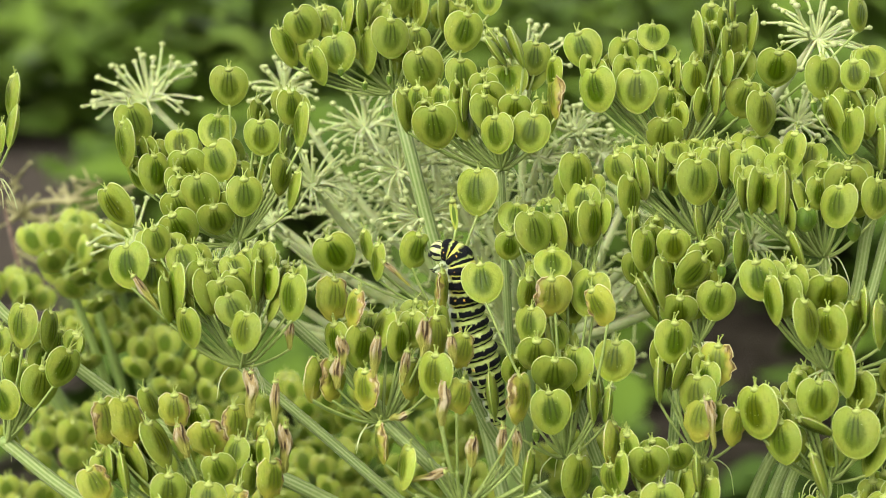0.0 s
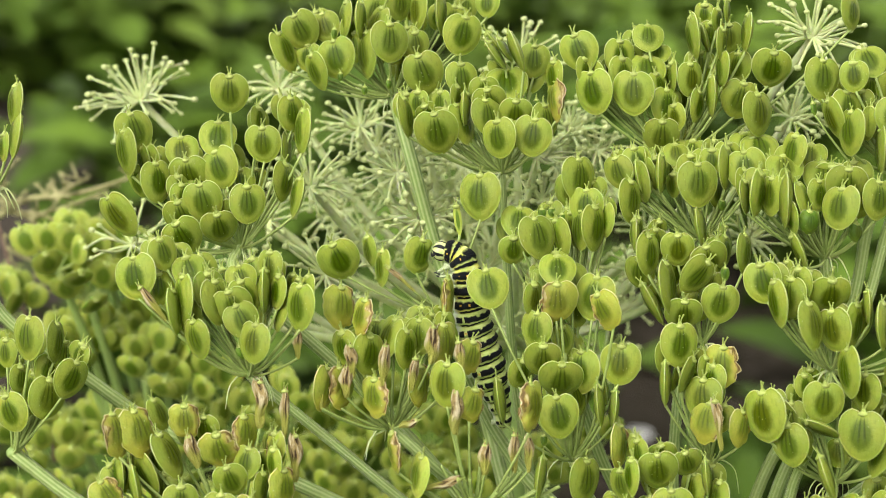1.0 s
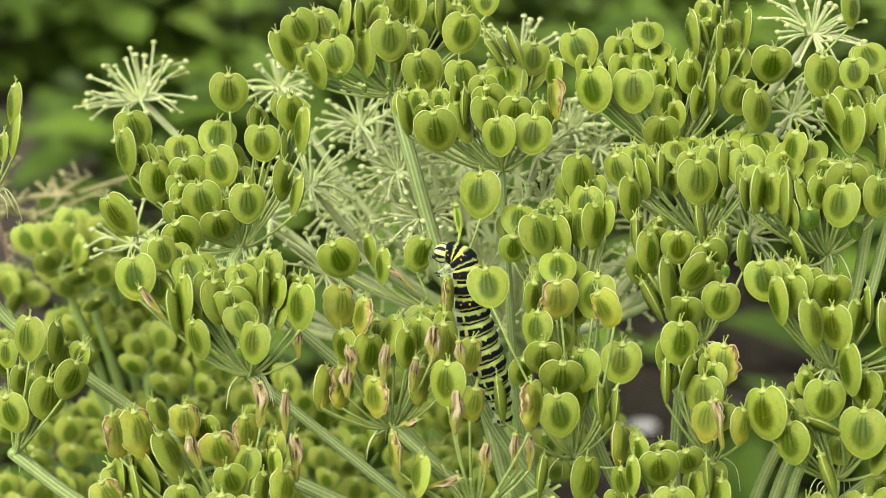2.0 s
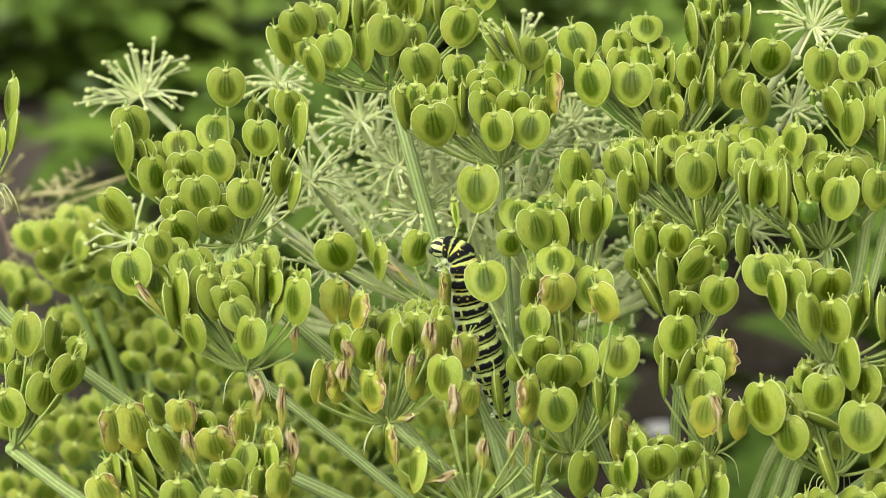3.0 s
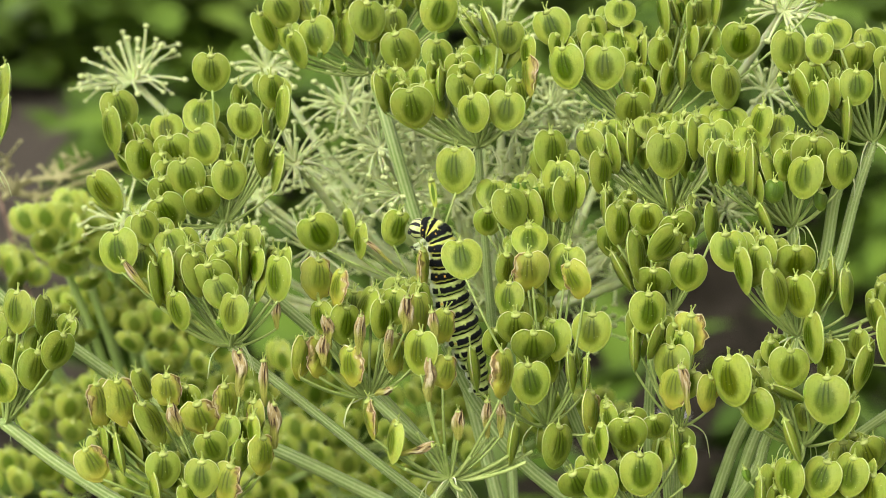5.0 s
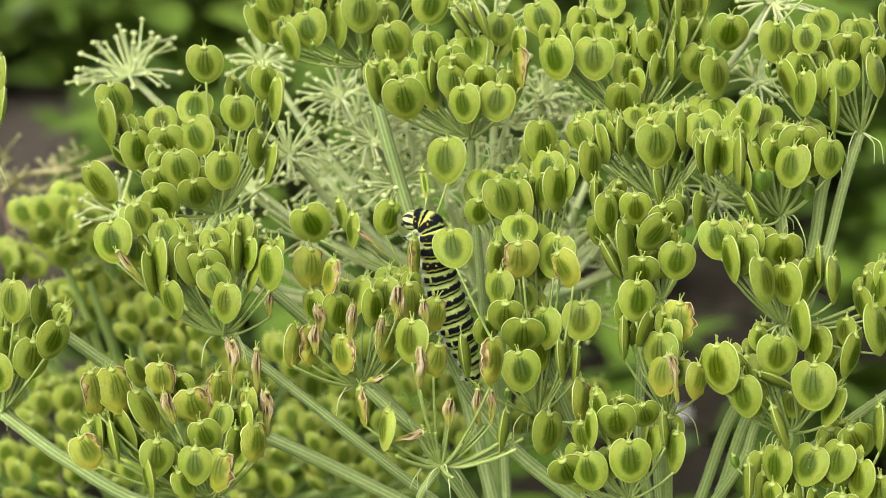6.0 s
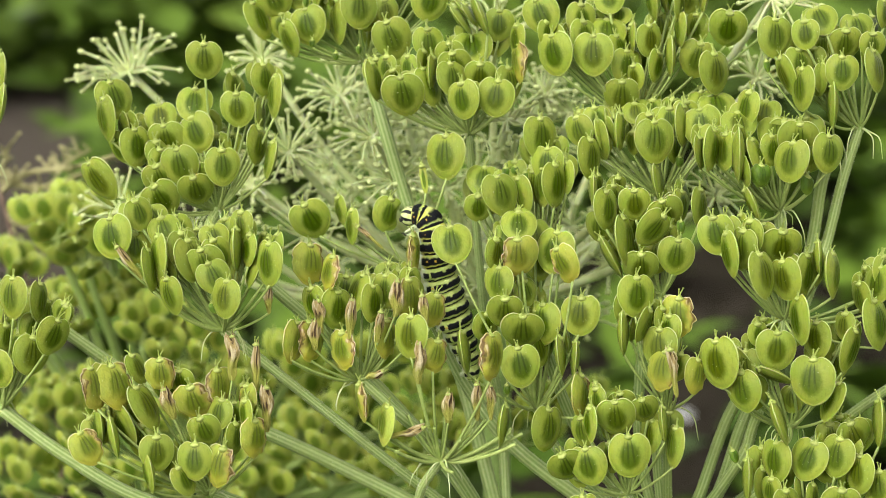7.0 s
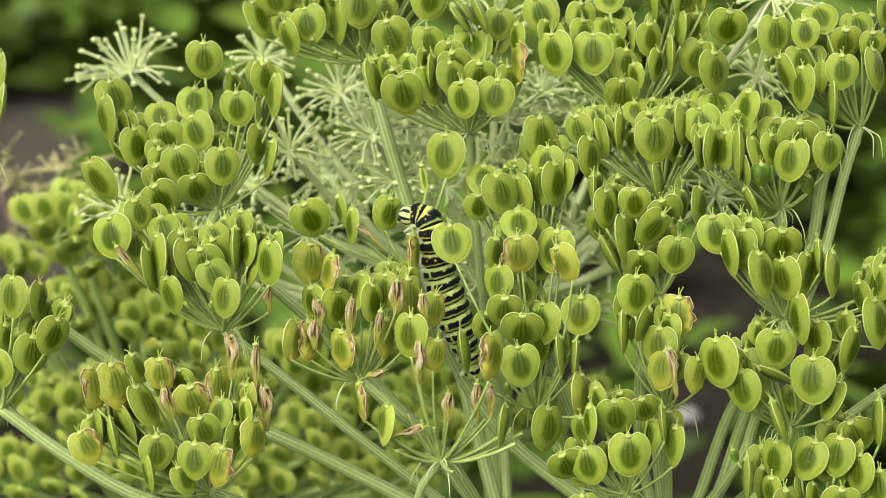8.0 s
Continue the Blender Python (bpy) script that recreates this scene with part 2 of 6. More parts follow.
def caterpillar_skin(name, thick, thin, front=False):
    """Pale green skin with velvet black rings, the broad one broken up on the flanks and set with orange flecks."""
    n = Nodes(name, 0.6, 0.10, 0.12)
    vec = moved(n, 20.0)
    wob = n.op("MULTIPLY", n.op("SUBTRACT", n.noise(2.4, 3, vec), 0.5), 0.30)
    zz = n.op("ADD", n.rho(), wob)
    around = n.op("ADD", n.dried(), n.op("MULTIPLY", wob, 1.2))

    def bell(v, c, half, soft=0.25):
        return n.op("SUBTRACT", 1.0, n.step(n.op("ABSOLUTE", n.op("SUBTRACT", v, c)), half * (1 - soft), half * (1 + soft)))

    colour = n.mix(n.step(n.noise(2.0, 3, vec), 0.35, 0.65), (0.40, 0.49, 0.13), (0.55, 0.62, 0.22))
    if front:
        colour = n.mix(n.step(n.noise(1.1, 2, vec), 0.4, 0.6), colour, (0.56, 0.54, 0.10))
    belly = n.step(around, 2.15, 2.7)
    colour = n.mix(belly, colour, (0.52, 0.56, 0.40))
    black = bell(zz, thick[0], thick[1])
    gap = bell(around, 1.98, 0.09) if not front else 0.0
    notch = n.op("MULTIPLY", bell(around, 1.12, 0.06, 0.8), n.step(zz, thick[0] + 0.02, thick[0] + 0.16))
    black = n.op("MULTIPLY", black, n.op("SUBTRACT", 1.0, n.op("MAXIMUM", gap, notch)))
    black = n.op("MULTIPLY", black, n.op("SUBTRACT", 1.0, n.step(around, 2.45, 2.55)))
    line = n.op("MULTIPLY", bell(zz, thin[0], thin[1]), n.op("SUBTRACT", 1.0, n.step(around, 2.2, 2.35)))
    colour = n.mix(n.op("MAXIMUM", black, line), colour, (0.006, 0.007, 0.009))
    fleck = n.op("MULTIPLY", bell(around, 1.98, 0.065, 0.6), bell(zz, thick[0] + 0.05, 0.065, 0.6))
    fleck = n.op("MULTIPLY", fleck, n.step(n.noise(1.3, 2, vec), 0.47, 0.56))
    if front:
        fleck = n.op("MAXIMUM", fleck, n.op("MULTIPLY", bell(around, 1.45, 0.05), bell(zz, thick[0], 0.07)))
    colour = n.mix(fleck, colour, (0.62, 0.36, 0.05))
    n.bump(n.noise(14.0, 3, vec), 0.35, 0.04)
    return n.done(colour)


def caterpillar_head_skin():
    """Pale green head capsule with black stripes that run from the neck to the jaws."""
    n = Nodes("caterpillar_head_skin", 0.45, 0.25, 0.1)
    vec = n.coords()
    wob = n.op("MULTIPLY", n.op("SUBTRACT", n.noise(2.0, 3, vec), 0.5), 0.35)
    around = n.op("ADD", n.dried(), wob)
    colour = n.mix(n.step(n.noise(3.0, 3, vec), 0.35, 0.65), (0.46, 0.54, 0.18), (0.60, 0.64, 0.30))
    black = 0.0
    for centre, half in ((0.28, 0.10), (0.95, 0.17), (1.75, 0.15), (2.5, 0.14)):
        stripe = n.op("SUBTRACT", 1.0, n.step(n.op("ABSOLUTE", n.op("SUBTRACT", around, centre)), half * 0.75, half * 1.25))
        black = n.op("MAXIMUM", black, stripe)
    black = n.op("MULTIPLY", black, n.step(n.rho(), -0.75, -0.5))
    return n.done(n.mix(black, colour, (0.007, 0.008, 0.010)))


M_CAT = caterpillar_skin("caterpillar_skin", (0.06, 0.21), (-0.37, 0.065))
M_CAT_TAIL = caterpillar_skin("caterpillar_tail_skin", (0.06, 0.13), (-0.37, 0.03))
M_CAT_FRONT = caterpillar_skin("caterpillar_front_skin", (0.06, 0.265), (-0.38, 0.085), True)
M_CAT_HEAD = caterpillar_head_skin()
M_CAT_LEG = plain_plant("caterpillar_leg_skin", (0.34, 0.40, 0.20), (0.48, 0.53, 0.32), 0.5, 900.0)
M_CLAW = plain_plant("caterpillar_claw", (0.008, 0.008, 0.009), (0.02, 0.02, 0.02), 0.4, 900.0)

# ---- building helpers ----


def mesh_of(name, bm, material):
    me = bpy.data.meshes.new(name)
    bm.to_mesh(me)
    bm.free()
    me.materials.append(material)
    for p in me.polygons:
        p.use_smooth = True
    return me


def part(name, bm, material, parent, label=""):
    ob = new(name, mesh_of(name, bm, material))
    ob.parent = parent
    return tagged(ob, label)


def piece(name, me, parent, m):
    ob = new(name, me)
    ob.parent = parent
    ob.matrix_basis = m
    return ob


def thing(name, place, label, category, group=""):
    ob = new(name)
    ob.empty_display_size = 0.005
    ob.location = place
    return tagged(ob, label, category, group)


def spline(points, steps):
    """Smooth line through the points (Catmull-Rom)."""
    pts = [Vector(p) for p in points]
    pts = [pts[0] * 2 - pts[1]] + pts + [pts[-1] * 2 - pts[-2]]
    out = []
    for i in range(1, len(pts) - 2):
        a, b, c, d = pts[i - 1 : i + 3]
        for k in range(steps):
            t = k / steps
            out.append(0.5 * (2 * b + (c - a) * t + (2 * a - 5 * b + 4 * c - d) * t * t + (3 * b - a - 3 * c + d) * t**3))
    return out + [pts[-2]]


def tube(bm, line, radius, sides=6, ribs=0.0, cap=True, crest=None):
    """A skin round the line; radius(k) with k from 0 to 1; ribs: how far every second edge stands out."""
    rings, side = [], None
    for i, p in enumerate(line):
        way = (line[min(i + 1, len(line) - 1)] - line[max(i - 1, 0)]).normalized()
        if side is None:
            side = way.orthogonal().normalized()
        side = (side - way * side.dot(way)).normalized()
        other, r = way.cross(side), radius(i / (len(line) - 1))
        ring = []
        for s in range(sides):
            a, rr = 2 * math.pi * s / sides, r * (1 + (ribs if s % 2 else -ribs))
            v = bm.verts.new(p + (side * math.cos(a) + other * math.sin(a)) * rr)
            if crest:
                v[crest] = float(s % 2)
            ring.append(v)
        rings.append(ring)
    for a, b in zip(rings, rings[1:]):
        for s in range(sides):
            bm.faces.new((a[s], a[(s + 1) % sides], b[(s + 1) % sides], b[s]))
    if cap:
        bm.faces.new(rings[0][::-1])
        bm.faces.new(rings[-1])
    return bm


def ball(bm, centre, r, squash=1.0, rows=4, sides=7):
    c = Vector(centre)
    top, low = bm.verts.new(c + Vector((0, 0, r * squash))), bm.verts.new(c - Vector((0, 0, r * squash)))
    rings = []
    for i in range(1, rows):
        a = math.pi * i / rows
        rings.append([bm.verts.new(c + Vector((r * math.sin(a) * math.cos(2 * math.pi * s / sides), r * math.sin(a) * math.sin(2 * math.pi * s / sides), r * squash * math.cos(a)))) for s in range(sides)])
    for s in range(sides):
        t = (s + 1) % sides
        bm.faces.new((top, rings[0][s], rings[0][t]))
        bm.faces.new((low, rings[-1][t], rings[-1][s]))
        for a, b in zip(rings, rings[1:]):
            bm.faces.new((a[s], b[s], b[t], a[t]))
    return bm


# ---- ground and undergrowth ----


def ground():
    bm = bmesh.new()
    rows = [0.0, 0.4, 0.8, 1.2, 1.6, 2.0, 2.5, 3.0, 3.6, 4.4, 5.5, 7.0, 10.0, 16.0, 40.0, 200.0, 1500.0]
    last = None
    for r in rows:
        ring = []
        for s in range(64):
            a = 2 * math.pi * s / 64
            x, y = r * math.sin(a), r * math.cos(a)
            ring.append(bm.verts.new((x, y, 0.035 * noise.noise((x * 1.3, y * 1.3, 4)) * min(1, r))))
        if last:
            for s in range(64):
                bm.faces.new((last[s], ring[s], ring[(s + 1) % 64], last[(s + 1) % 64]))
        last = ring
    bmesh.ops.remove_doubles(bm, verts=bm.verts[:64], dist=1e-5)
    tagged(new("ground", mesh_of("ground", bm, M_SOIL)), "bare grey-brown soil under the plants", "ground", kind="structure")


def leaf(bm, at, turn, length, width):
    """A pointed leaf, folded a little along its midrib and drooping."""
    spine, left, right = [], [], []
    for k in range(5):
        t = k / 4
        half = width * 0.5 * math.sin(math.pi * (0.08 + 0.9 * t) ** 0.8)
        droop = -0.35 * length * t * t
        spine.append(bm.verts.new(turn @ Vector((0, length * t, droop)) + at))
        left.append(bm.verts.new(turn @ Vector((-half, length * t, droop + half * 0.35)) + at))
        right.append(bm.verts.new(turn @ Vector((half, length * t, droop + half * 0.35)) + at))
    for k in range(4):
        bm.faces.new((left[k], left[k + 1], spine[k + 1], spine[k]))
        bm.faces.new((spine[k], spine[k + 1], right[k + 1], right[k]))


STONE = (0.385, 2.75)


def undergrowth():
    rnd = random.Random(11)
    near, far = bmesh.new(), bmesh.new()
    for _ in range(34000):
        x, y = rnd.uniform(-6.5, 6.5), rnd.uniform(-4.0, 13.0)
        if math.hypot(x, y) < 1.4 or abs(x - STONE[0] * y / STONE[1]) < 0.06 and 1.0 < y < STONE[1] + 0.1:
            continue
        if ((x + 1.38) / 0.36) ** 2 + ((y - 4.75) / 0.8) ** 2 < 1:
            continue
        if ((x + 1.0) / 0.22) ** 2 + ((y - 3.9) / 0.5) ** 2 < 1 or abs(x + 0.255 * y) < 0.10 and 1.4 < y < 3.5:
            continue
        if 0.08 < x < 0.38 and 2.0 < y < 4.2 and rnd.random() < 0.55:
            continue
        if y > 7.5 and rnd.random() < 0.35:
            continue
        thick = noise.noise((x * 1.1 + 7.3, y * 0.8, 0.0)) + 0.45 * noise.noise((x * 3.1, y * 2.2, 5.0))
        worn = ((x - 0.54) / 0.20) ** 2 + ((y - 3.5) / 0.5) ** 2 < 1
        bare = 0.12 if worn else -0.26 if 2.6 < y < 4.8 else -0.7
        if thick < bare:
            continue
        high = 0.05 + 0.10 * min(8.0, max(1.5, abs(y))) * max(0.15, thick + 0.35)
        if worn or 0.1 < x < 0.75 and 1.2 < y < 3.0:
            high = min(high, 0.11)
        at = Vector((x, y, rnd.uniform(0.02, high)))
        turn = Euler((rnd.uniform(-0.2, 0.9), rnd.uniform(-0.5, 0.5), rnd.uniform(0, 6.3))).to_matrix()
        size = rnd.uniform(0.09, 0.26)
        # leaves beyond y 5.2 go into the lighter-painted copy
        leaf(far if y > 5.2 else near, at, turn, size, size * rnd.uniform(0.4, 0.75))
    # low growth round the feet of the plants
    rnd = random.Random(12)
    for _ in range(1500):
        a, d = rnd.uniform(0, 2 * math.pi), 1.45 * math.sqrt(rnd.uniform(0.03, 1.0))
        at = Vector((d * math.cos(a), 0.05 + d * math.sin(a), rnd.uniform(0.02, 0.16)))
        turn = Euler((rnd.uniform(-0.2, 0.9), rnd.uniform(-0.5, 0.5), rnd.uniform(0, 6.3))).to_matrix()
        size = rnd.uniform(0.06, 0.16)
        leaf(near, at, turn, size, size * rnd.uniform(0.4, 0.75))
    tagged(new("far_undergrowth", mesh_of("far_undergrowth", far, M_LEAF_FAR_LIT)), "dense leafy weeds further off on the soil, green lightened as if better lit", "undergrowth", kind="stuff")
    tagged(new("undergrowth", mesh_of("undergrowth", near, M_LEAF)), "dense dark green leafy weeds on the soil, the plants' shade in the colour", "undergrowth", kind="stuff")


def lit_weeds():
    """Clumps of broader leaves, coloured lighter to stand for better-lit growth among the rest."""
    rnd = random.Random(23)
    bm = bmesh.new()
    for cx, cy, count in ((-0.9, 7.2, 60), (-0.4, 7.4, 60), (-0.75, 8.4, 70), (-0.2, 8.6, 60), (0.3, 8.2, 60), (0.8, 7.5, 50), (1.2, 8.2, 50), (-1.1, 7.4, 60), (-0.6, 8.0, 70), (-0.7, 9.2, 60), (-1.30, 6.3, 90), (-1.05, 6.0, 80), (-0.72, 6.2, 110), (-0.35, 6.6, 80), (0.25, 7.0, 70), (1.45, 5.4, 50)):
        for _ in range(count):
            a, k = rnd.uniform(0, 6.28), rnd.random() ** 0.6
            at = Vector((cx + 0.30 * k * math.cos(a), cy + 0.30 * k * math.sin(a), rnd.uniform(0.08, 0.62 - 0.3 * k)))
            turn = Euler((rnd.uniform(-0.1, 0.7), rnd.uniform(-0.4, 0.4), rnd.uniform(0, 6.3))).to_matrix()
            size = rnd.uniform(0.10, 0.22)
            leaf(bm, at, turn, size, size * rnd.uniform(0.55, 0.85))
    tagged(new("broad_leaved_weeds", mesh_of("broad_leaved_weeds", bm, M_WEED_LIT)), "clumps of broad-leaved weeds on the soil, coloured lighter as if better lit", "weeds", kind="stuff")


ground()
undergrowth()
lit_weeds()

# ---- parts of the seed heads ----


def fruit_shape(seed, ragged=0.0, thick=0.12, bite=0.0, torn=0):
    """A flat winged fruit, one high, tip up: pillowed wings round a slightly sunken seed body, a thin rim, a notch at the tip."""
    rnd = random.Random(seed)
    skew, notch, wide = rnd.uniform(-0.05, 0.05), rnd.uniform(0.10, 0.135), rnd.uniform(0.97, 1.04)
    cheek, taper = rnd.uniform(-0.025, 0.025), 0.07 + 0.04 * (seed % 5)
    levels = (0.0, 0.16, 0.32, 0.46, 0.56, 0.64, 0.72, 0.80, 0.87, 0.915, 0.935, 0.965)
    sides = 36
    bm = bmesh.new()
    layer = bm.verts.layers.float.new("rho")
    dryness = bm.verts.layers.float.new("dry")

    def spot(rho, s, face):
        a = 2 * math.pi * s / sides
        sn, cs = math.sin(a), -math.cos(a)
        x = 0.455 * wide * math.copysign(abs(sn) ** 0.92, sn) * (1 + 0.10 * cs)
        z = 0.5 * math.copysign(abs(cs) ** (0.86 if cs > 0 else 0.95), cs)
        if z > 0:
            z -= notch * math.exp(-((x / 0.11) ** 2)) * rho
            z += cheek * math.copysign(1, x) * min(1, abs(x) / 0.2)
        else:
            x *= 1 - taper * (-z * 2) ** 1.7
            z -= 0.020 * math.exp(-((x / 0.06) ** 2)) * rho**3
        if ragged:
            k = 1 - ragged * max(0, noise.noise((x * 4 + seed, z * 4, 1)) - 0.05) * rho**4
            x, z = x * k, z * k
        if bite and x > 0:
            x *= 1 - bite * math.exp(-(((z - 0.06) / 0.3) ** 2)) * (0.85 + 0.3 * noise.noise((z * 14, 0, seed)))
        x += skew * z
        q = min(1.0, rho / 0.93)
        y = thick * (1 - q**2.5) ** 0.74
        y -= 0.016 * math.exp(-(((rho - 0.58) / 0.11) ** 2)) * (0.7 - 0.3 * cs)
        y = max(y, 0.013)
        bend = 0.16 * ragged * rho * noise.noise((x * 4, z * 4, seed))
        x, z, dry = x * rho, z * rho, 0.0
        if torn and rho > 0.05:
            fray = 1 + 0.07 * noise.noise((sn * 8, cs * 8, seed + 7)) * rho**6
            x, z = x * fray, z * fray
            # one wing, and part of the tip, shrivelled into folds
            dry = min(1.0, max(0.0, (x * torn + 0.22 * z + 0.16 * noise.noise((z * 5, seed, 3)) - 0.13) / 0.24))
            x *= 1 - dry * (0.20 + 0.18 * noise.noise((z * 7, seed, 9)))
            z += dry * 0.07 * noise.noise((x * 9, z * 6, seed))
            bend += dry * 0.13 * noise.noise((x * 11, z * 3, seed + 4))
            y *= 1 - 0.35 * dry
        v = bm.verts.new((x, face * y + bend, z))
        v[layer], v[dryness] = rho, dry
        return v

    for face in (-1, 1):
        centre = spot(0.0, 0, face)
        last = None
        for rho in levels[1:]:
            ring = [spot(rho, s, face) for s in range(sides)]
            for s in range(sides):
                t = (s + 1) % sides
                q = (centre, ring[t], ring[s]) if last is None else (last[s], last[t], ring[t], ring[s])
                bm.faces.new(q if face > 0 else q[::-1])
            last = ring
        if face < 0:
            front = last
        else:
            rim = []
            for s in range(sides):
                v = bm.verts.new((front[s].co + last[s].co) * 0.5 * 1.03)
                v[layer], v[dryness] = 1.0, front[s][dryness]
                rim.append(v)
            for s in range(sides):
                t = (s + 1) % sides
                bm.faces.new((last[s], last[t], rim[t], rim[s]))
                bm.faces.new((front[t], front[s], rim[s], rim[t]))
    return bm


def withered_shape(seed):
    """A shrivelled fruit: a papery husk, deeply folded lengthwise, twisted, with torn lips at the tip."""
    bm = bmesh.new()
    ridge = bm.verts.layers.float.new("rho")
    rings, sides = [], 22
    for i in range(16):
        t = i / 15
        ring = []
        for s in range(sides):
            a = 2 * math.pi * s / sides + 0.9 * (t - 0.5) * noise.noise((seed, 2, 0))
            r = 0.52 * math.sin(math.pi * (0.05 + 0.84 * t)) ** 0.6
            fold = noise.noise((math.cos(a) * 1.9 + seed * 3, math.sin(a) * 1.9, t * 1.6))
            r *= 0.70 + 0.62 * fold + 0.12 * noise.noise((math.cos(a) * 6, math.sin(a) * 6, t * 5 + seed))
            tip = 0.13 * noise.noise((math.cos(a) * 3, math.sin(a) * 3, seed)) * t**4
            v = bm.verts.new((r * math.cos(a) + 0.22 * noise.noise((t * 2.6, seed, 0)), 0.7 * r * math.sin(a), t - 0.5 + tip))
            # fold height, from which the skin paints its shaded folds and lit ridges
            v[ridge] = min(1.0, max(0.0, 0.5 + 1.3 * fold))
            ring.append(v)
        rings.append(ring)
    for a, b in zip(rings, rings[1:]):
        for s in range(sides):
            bm.faces.new((a[s], a[(s + 1) % sides], b[(s + 1) % sides], b[s]))
    bm.faces.new(rings[0][::-1])
    low = [bm.verts.new(v.co * 0.55 + Vector((0, 0, 0.12))) for v in rings[-1]]
    for s in range(sides):
        bm.faces.new((rings[-1][s], rings[-1][(s + 1) % sides], low[(s + 1) % sides], low[s]))
    bm.faces.new(low)
    return bm


def tip_shape(seed):
    """The cushion on a fruit's tip with its two spreading styles."""
    rnd = random.Random(seed)
    bm = bmesh.new()
    ball(bm, (0, 0, -0.015), 0.135, 0.55, 6, 12)
    ball(bm, (0, 0, 0.050), 0.070, 0.9, 5, 10)
    for side in (-1, 1):
        lean, back = rnd.uniform(0.0, 0.11), rnd.uniform(-0.08, 0.08)
        end = Vector((side * lean, back, rnd.uniform(0.20, 0.31)))
        line = spline([(side * 0.022, 0, 0.07), (side * 0.03, back * 0.3, 0.15), end], 3)
        tube(bm, line, lambda k: 0.024 - 0.007 * k, 5)
        ball(bm, end, 0.030, 1.0, 3, 6)
    return bm


FRUITS = [mesh_of("fruit", fruit_shape(s), M_FRUIT) for s in range(6)]
PALE = [mesh_of("pale_fruit", fruit_shape(10 + s), M_PALE) for s in range(3)]
BROWNED = [mesh_of("browned_fruit", fruit_shape(20 + s, 0.22, 0.13, 0.0, 1 if s % 2 else -1), M_BROWNED) for s in range(6)]
UNRIPE = [mesh_of("unripe_fruit", fruit_shape(40 + s, 0.12, 0.3), M_UNRIPE) for s in range(2)]
BUDS = [mesh_of("small_fruit", fruit_shape(50 + s, 0.0, 0.32), M_UNRIPE) for s in range(2)]
GNAWED = [mesh_of("gnawed_fruit", fruit_shape(70, 0.12, 0.13, 0.55), M_FRUIT)]
HUSKS = [mesh_of("withered_fruit", withered_shape(60 + s), M_WITHERED) for s in range(4)]
TIPS = [mesh_of("stylopodium", tip_shape(80 + s), M_STYLE) for s in range(4)]
pick = random.Random(3)
grown = {}


def pedicel(u, end, way, r):
    """A thin stem from the hub to the foot of a fruit, which it meets along the fruit's axis."""
    bm = bmesh.new()
    d = end.length
    line = spline([Vector((0, 0, 0)), end * 0.3 - way * d * 0.10 + Vector((0, 0, 0.02 * d)), end * 0.72 - way * d * 0.06, end], 4)
    tube(bm, line, lambda k: r * (1.15 - 0.35 * k + 0.5 * max(0, k - 0.85)), 6)
    return part("pedicel", bm, M_PEDICEL, u)


def fruit(u, kind, x, y, z, size, rx, ry, rz, wide=0.0):
    """A fruit of the umbellet u at x, y, z mm from its hub, size mm high, with its pedicel."""
    m = pose(x / 1000, y / 1000, z / 1000, rx, ry, rz)
    s = size / 1000
    if kind == "bare":
        return pedicel(u, m.translation.copy(), Vector((0, 0, 1)), 0.00046)
    name, meshes, label = {
        "ripe": ("fruit", FRUITS, ""),
        "pale": ("fruit", PALE, "paler fruit"),
        "gnawed": ("fruit", GNAWED, "fruit gnawed on one side"),
        "browned": ("fruit", BROWNED, "fruit with a torn, browned wing"),
        "unripe": ("fruit", UNRIPE, "dark green unripe fruit"),
        "bud": ("fruit", BUDS, "tiny stunted green fruit"),
        "husk": ("withered_fruit", HUSKS, "shrivelled brown fruit husk"),
    }[kind]
    scale = (1.25 * wide / 1000, 1.25 * wide / 1000, s) if wide else (s, s, s)
    if kind == "bud":
        scale = (wide / 1000, wide / 1000, s * 0.62)
    ob = tagged(piece(name, pick.choice(meshes), u, m @ Matrix.Diagonal((*scale, 1))), label)
    if kind == "ripe":
        grown.setdefault(u, []).append((Vector((x, y, z)), size, rx, ry, rz))
    up = m.to_3x3() @ Vector((0, 0, 1))
    foot = 0.46 if kind != "bud" else 0.3
    pedicel(u, m.translation - up * s * foot, up, 0.00029 if kind in ("bud", "husk") else 0.00034)
    if kind != "husk":
        k = (0.0046 if kind == "bud" else 0.0076) / scale[2] * pick.uniform(0.85, 1.15)
        fix = Matrix.Diagonal((k * scale[2] / scale[0], k * scale[2] / scale[1], k, 1))
        piece("stylopodium", pick.choice(TIPS), ob, Matrix.Translation((0, 0, 0.388)) @ Matrix.Rotation(pick.uniform(-0.8, 0.8), 4, "Z") @ fix)
    else:
        k = 0.0055 / scale[2] * pick.uniform(0.8, 1.15)
        fix = Matrix.Diagonal((k * scale[2] / scale[0], k * scale[2] / scale[1], k, 1))
        piece("stylopodium", pick.choice(TIPS), ob, Matrix.Translation((0, 0, 0.47)) @ fix)
    return ob


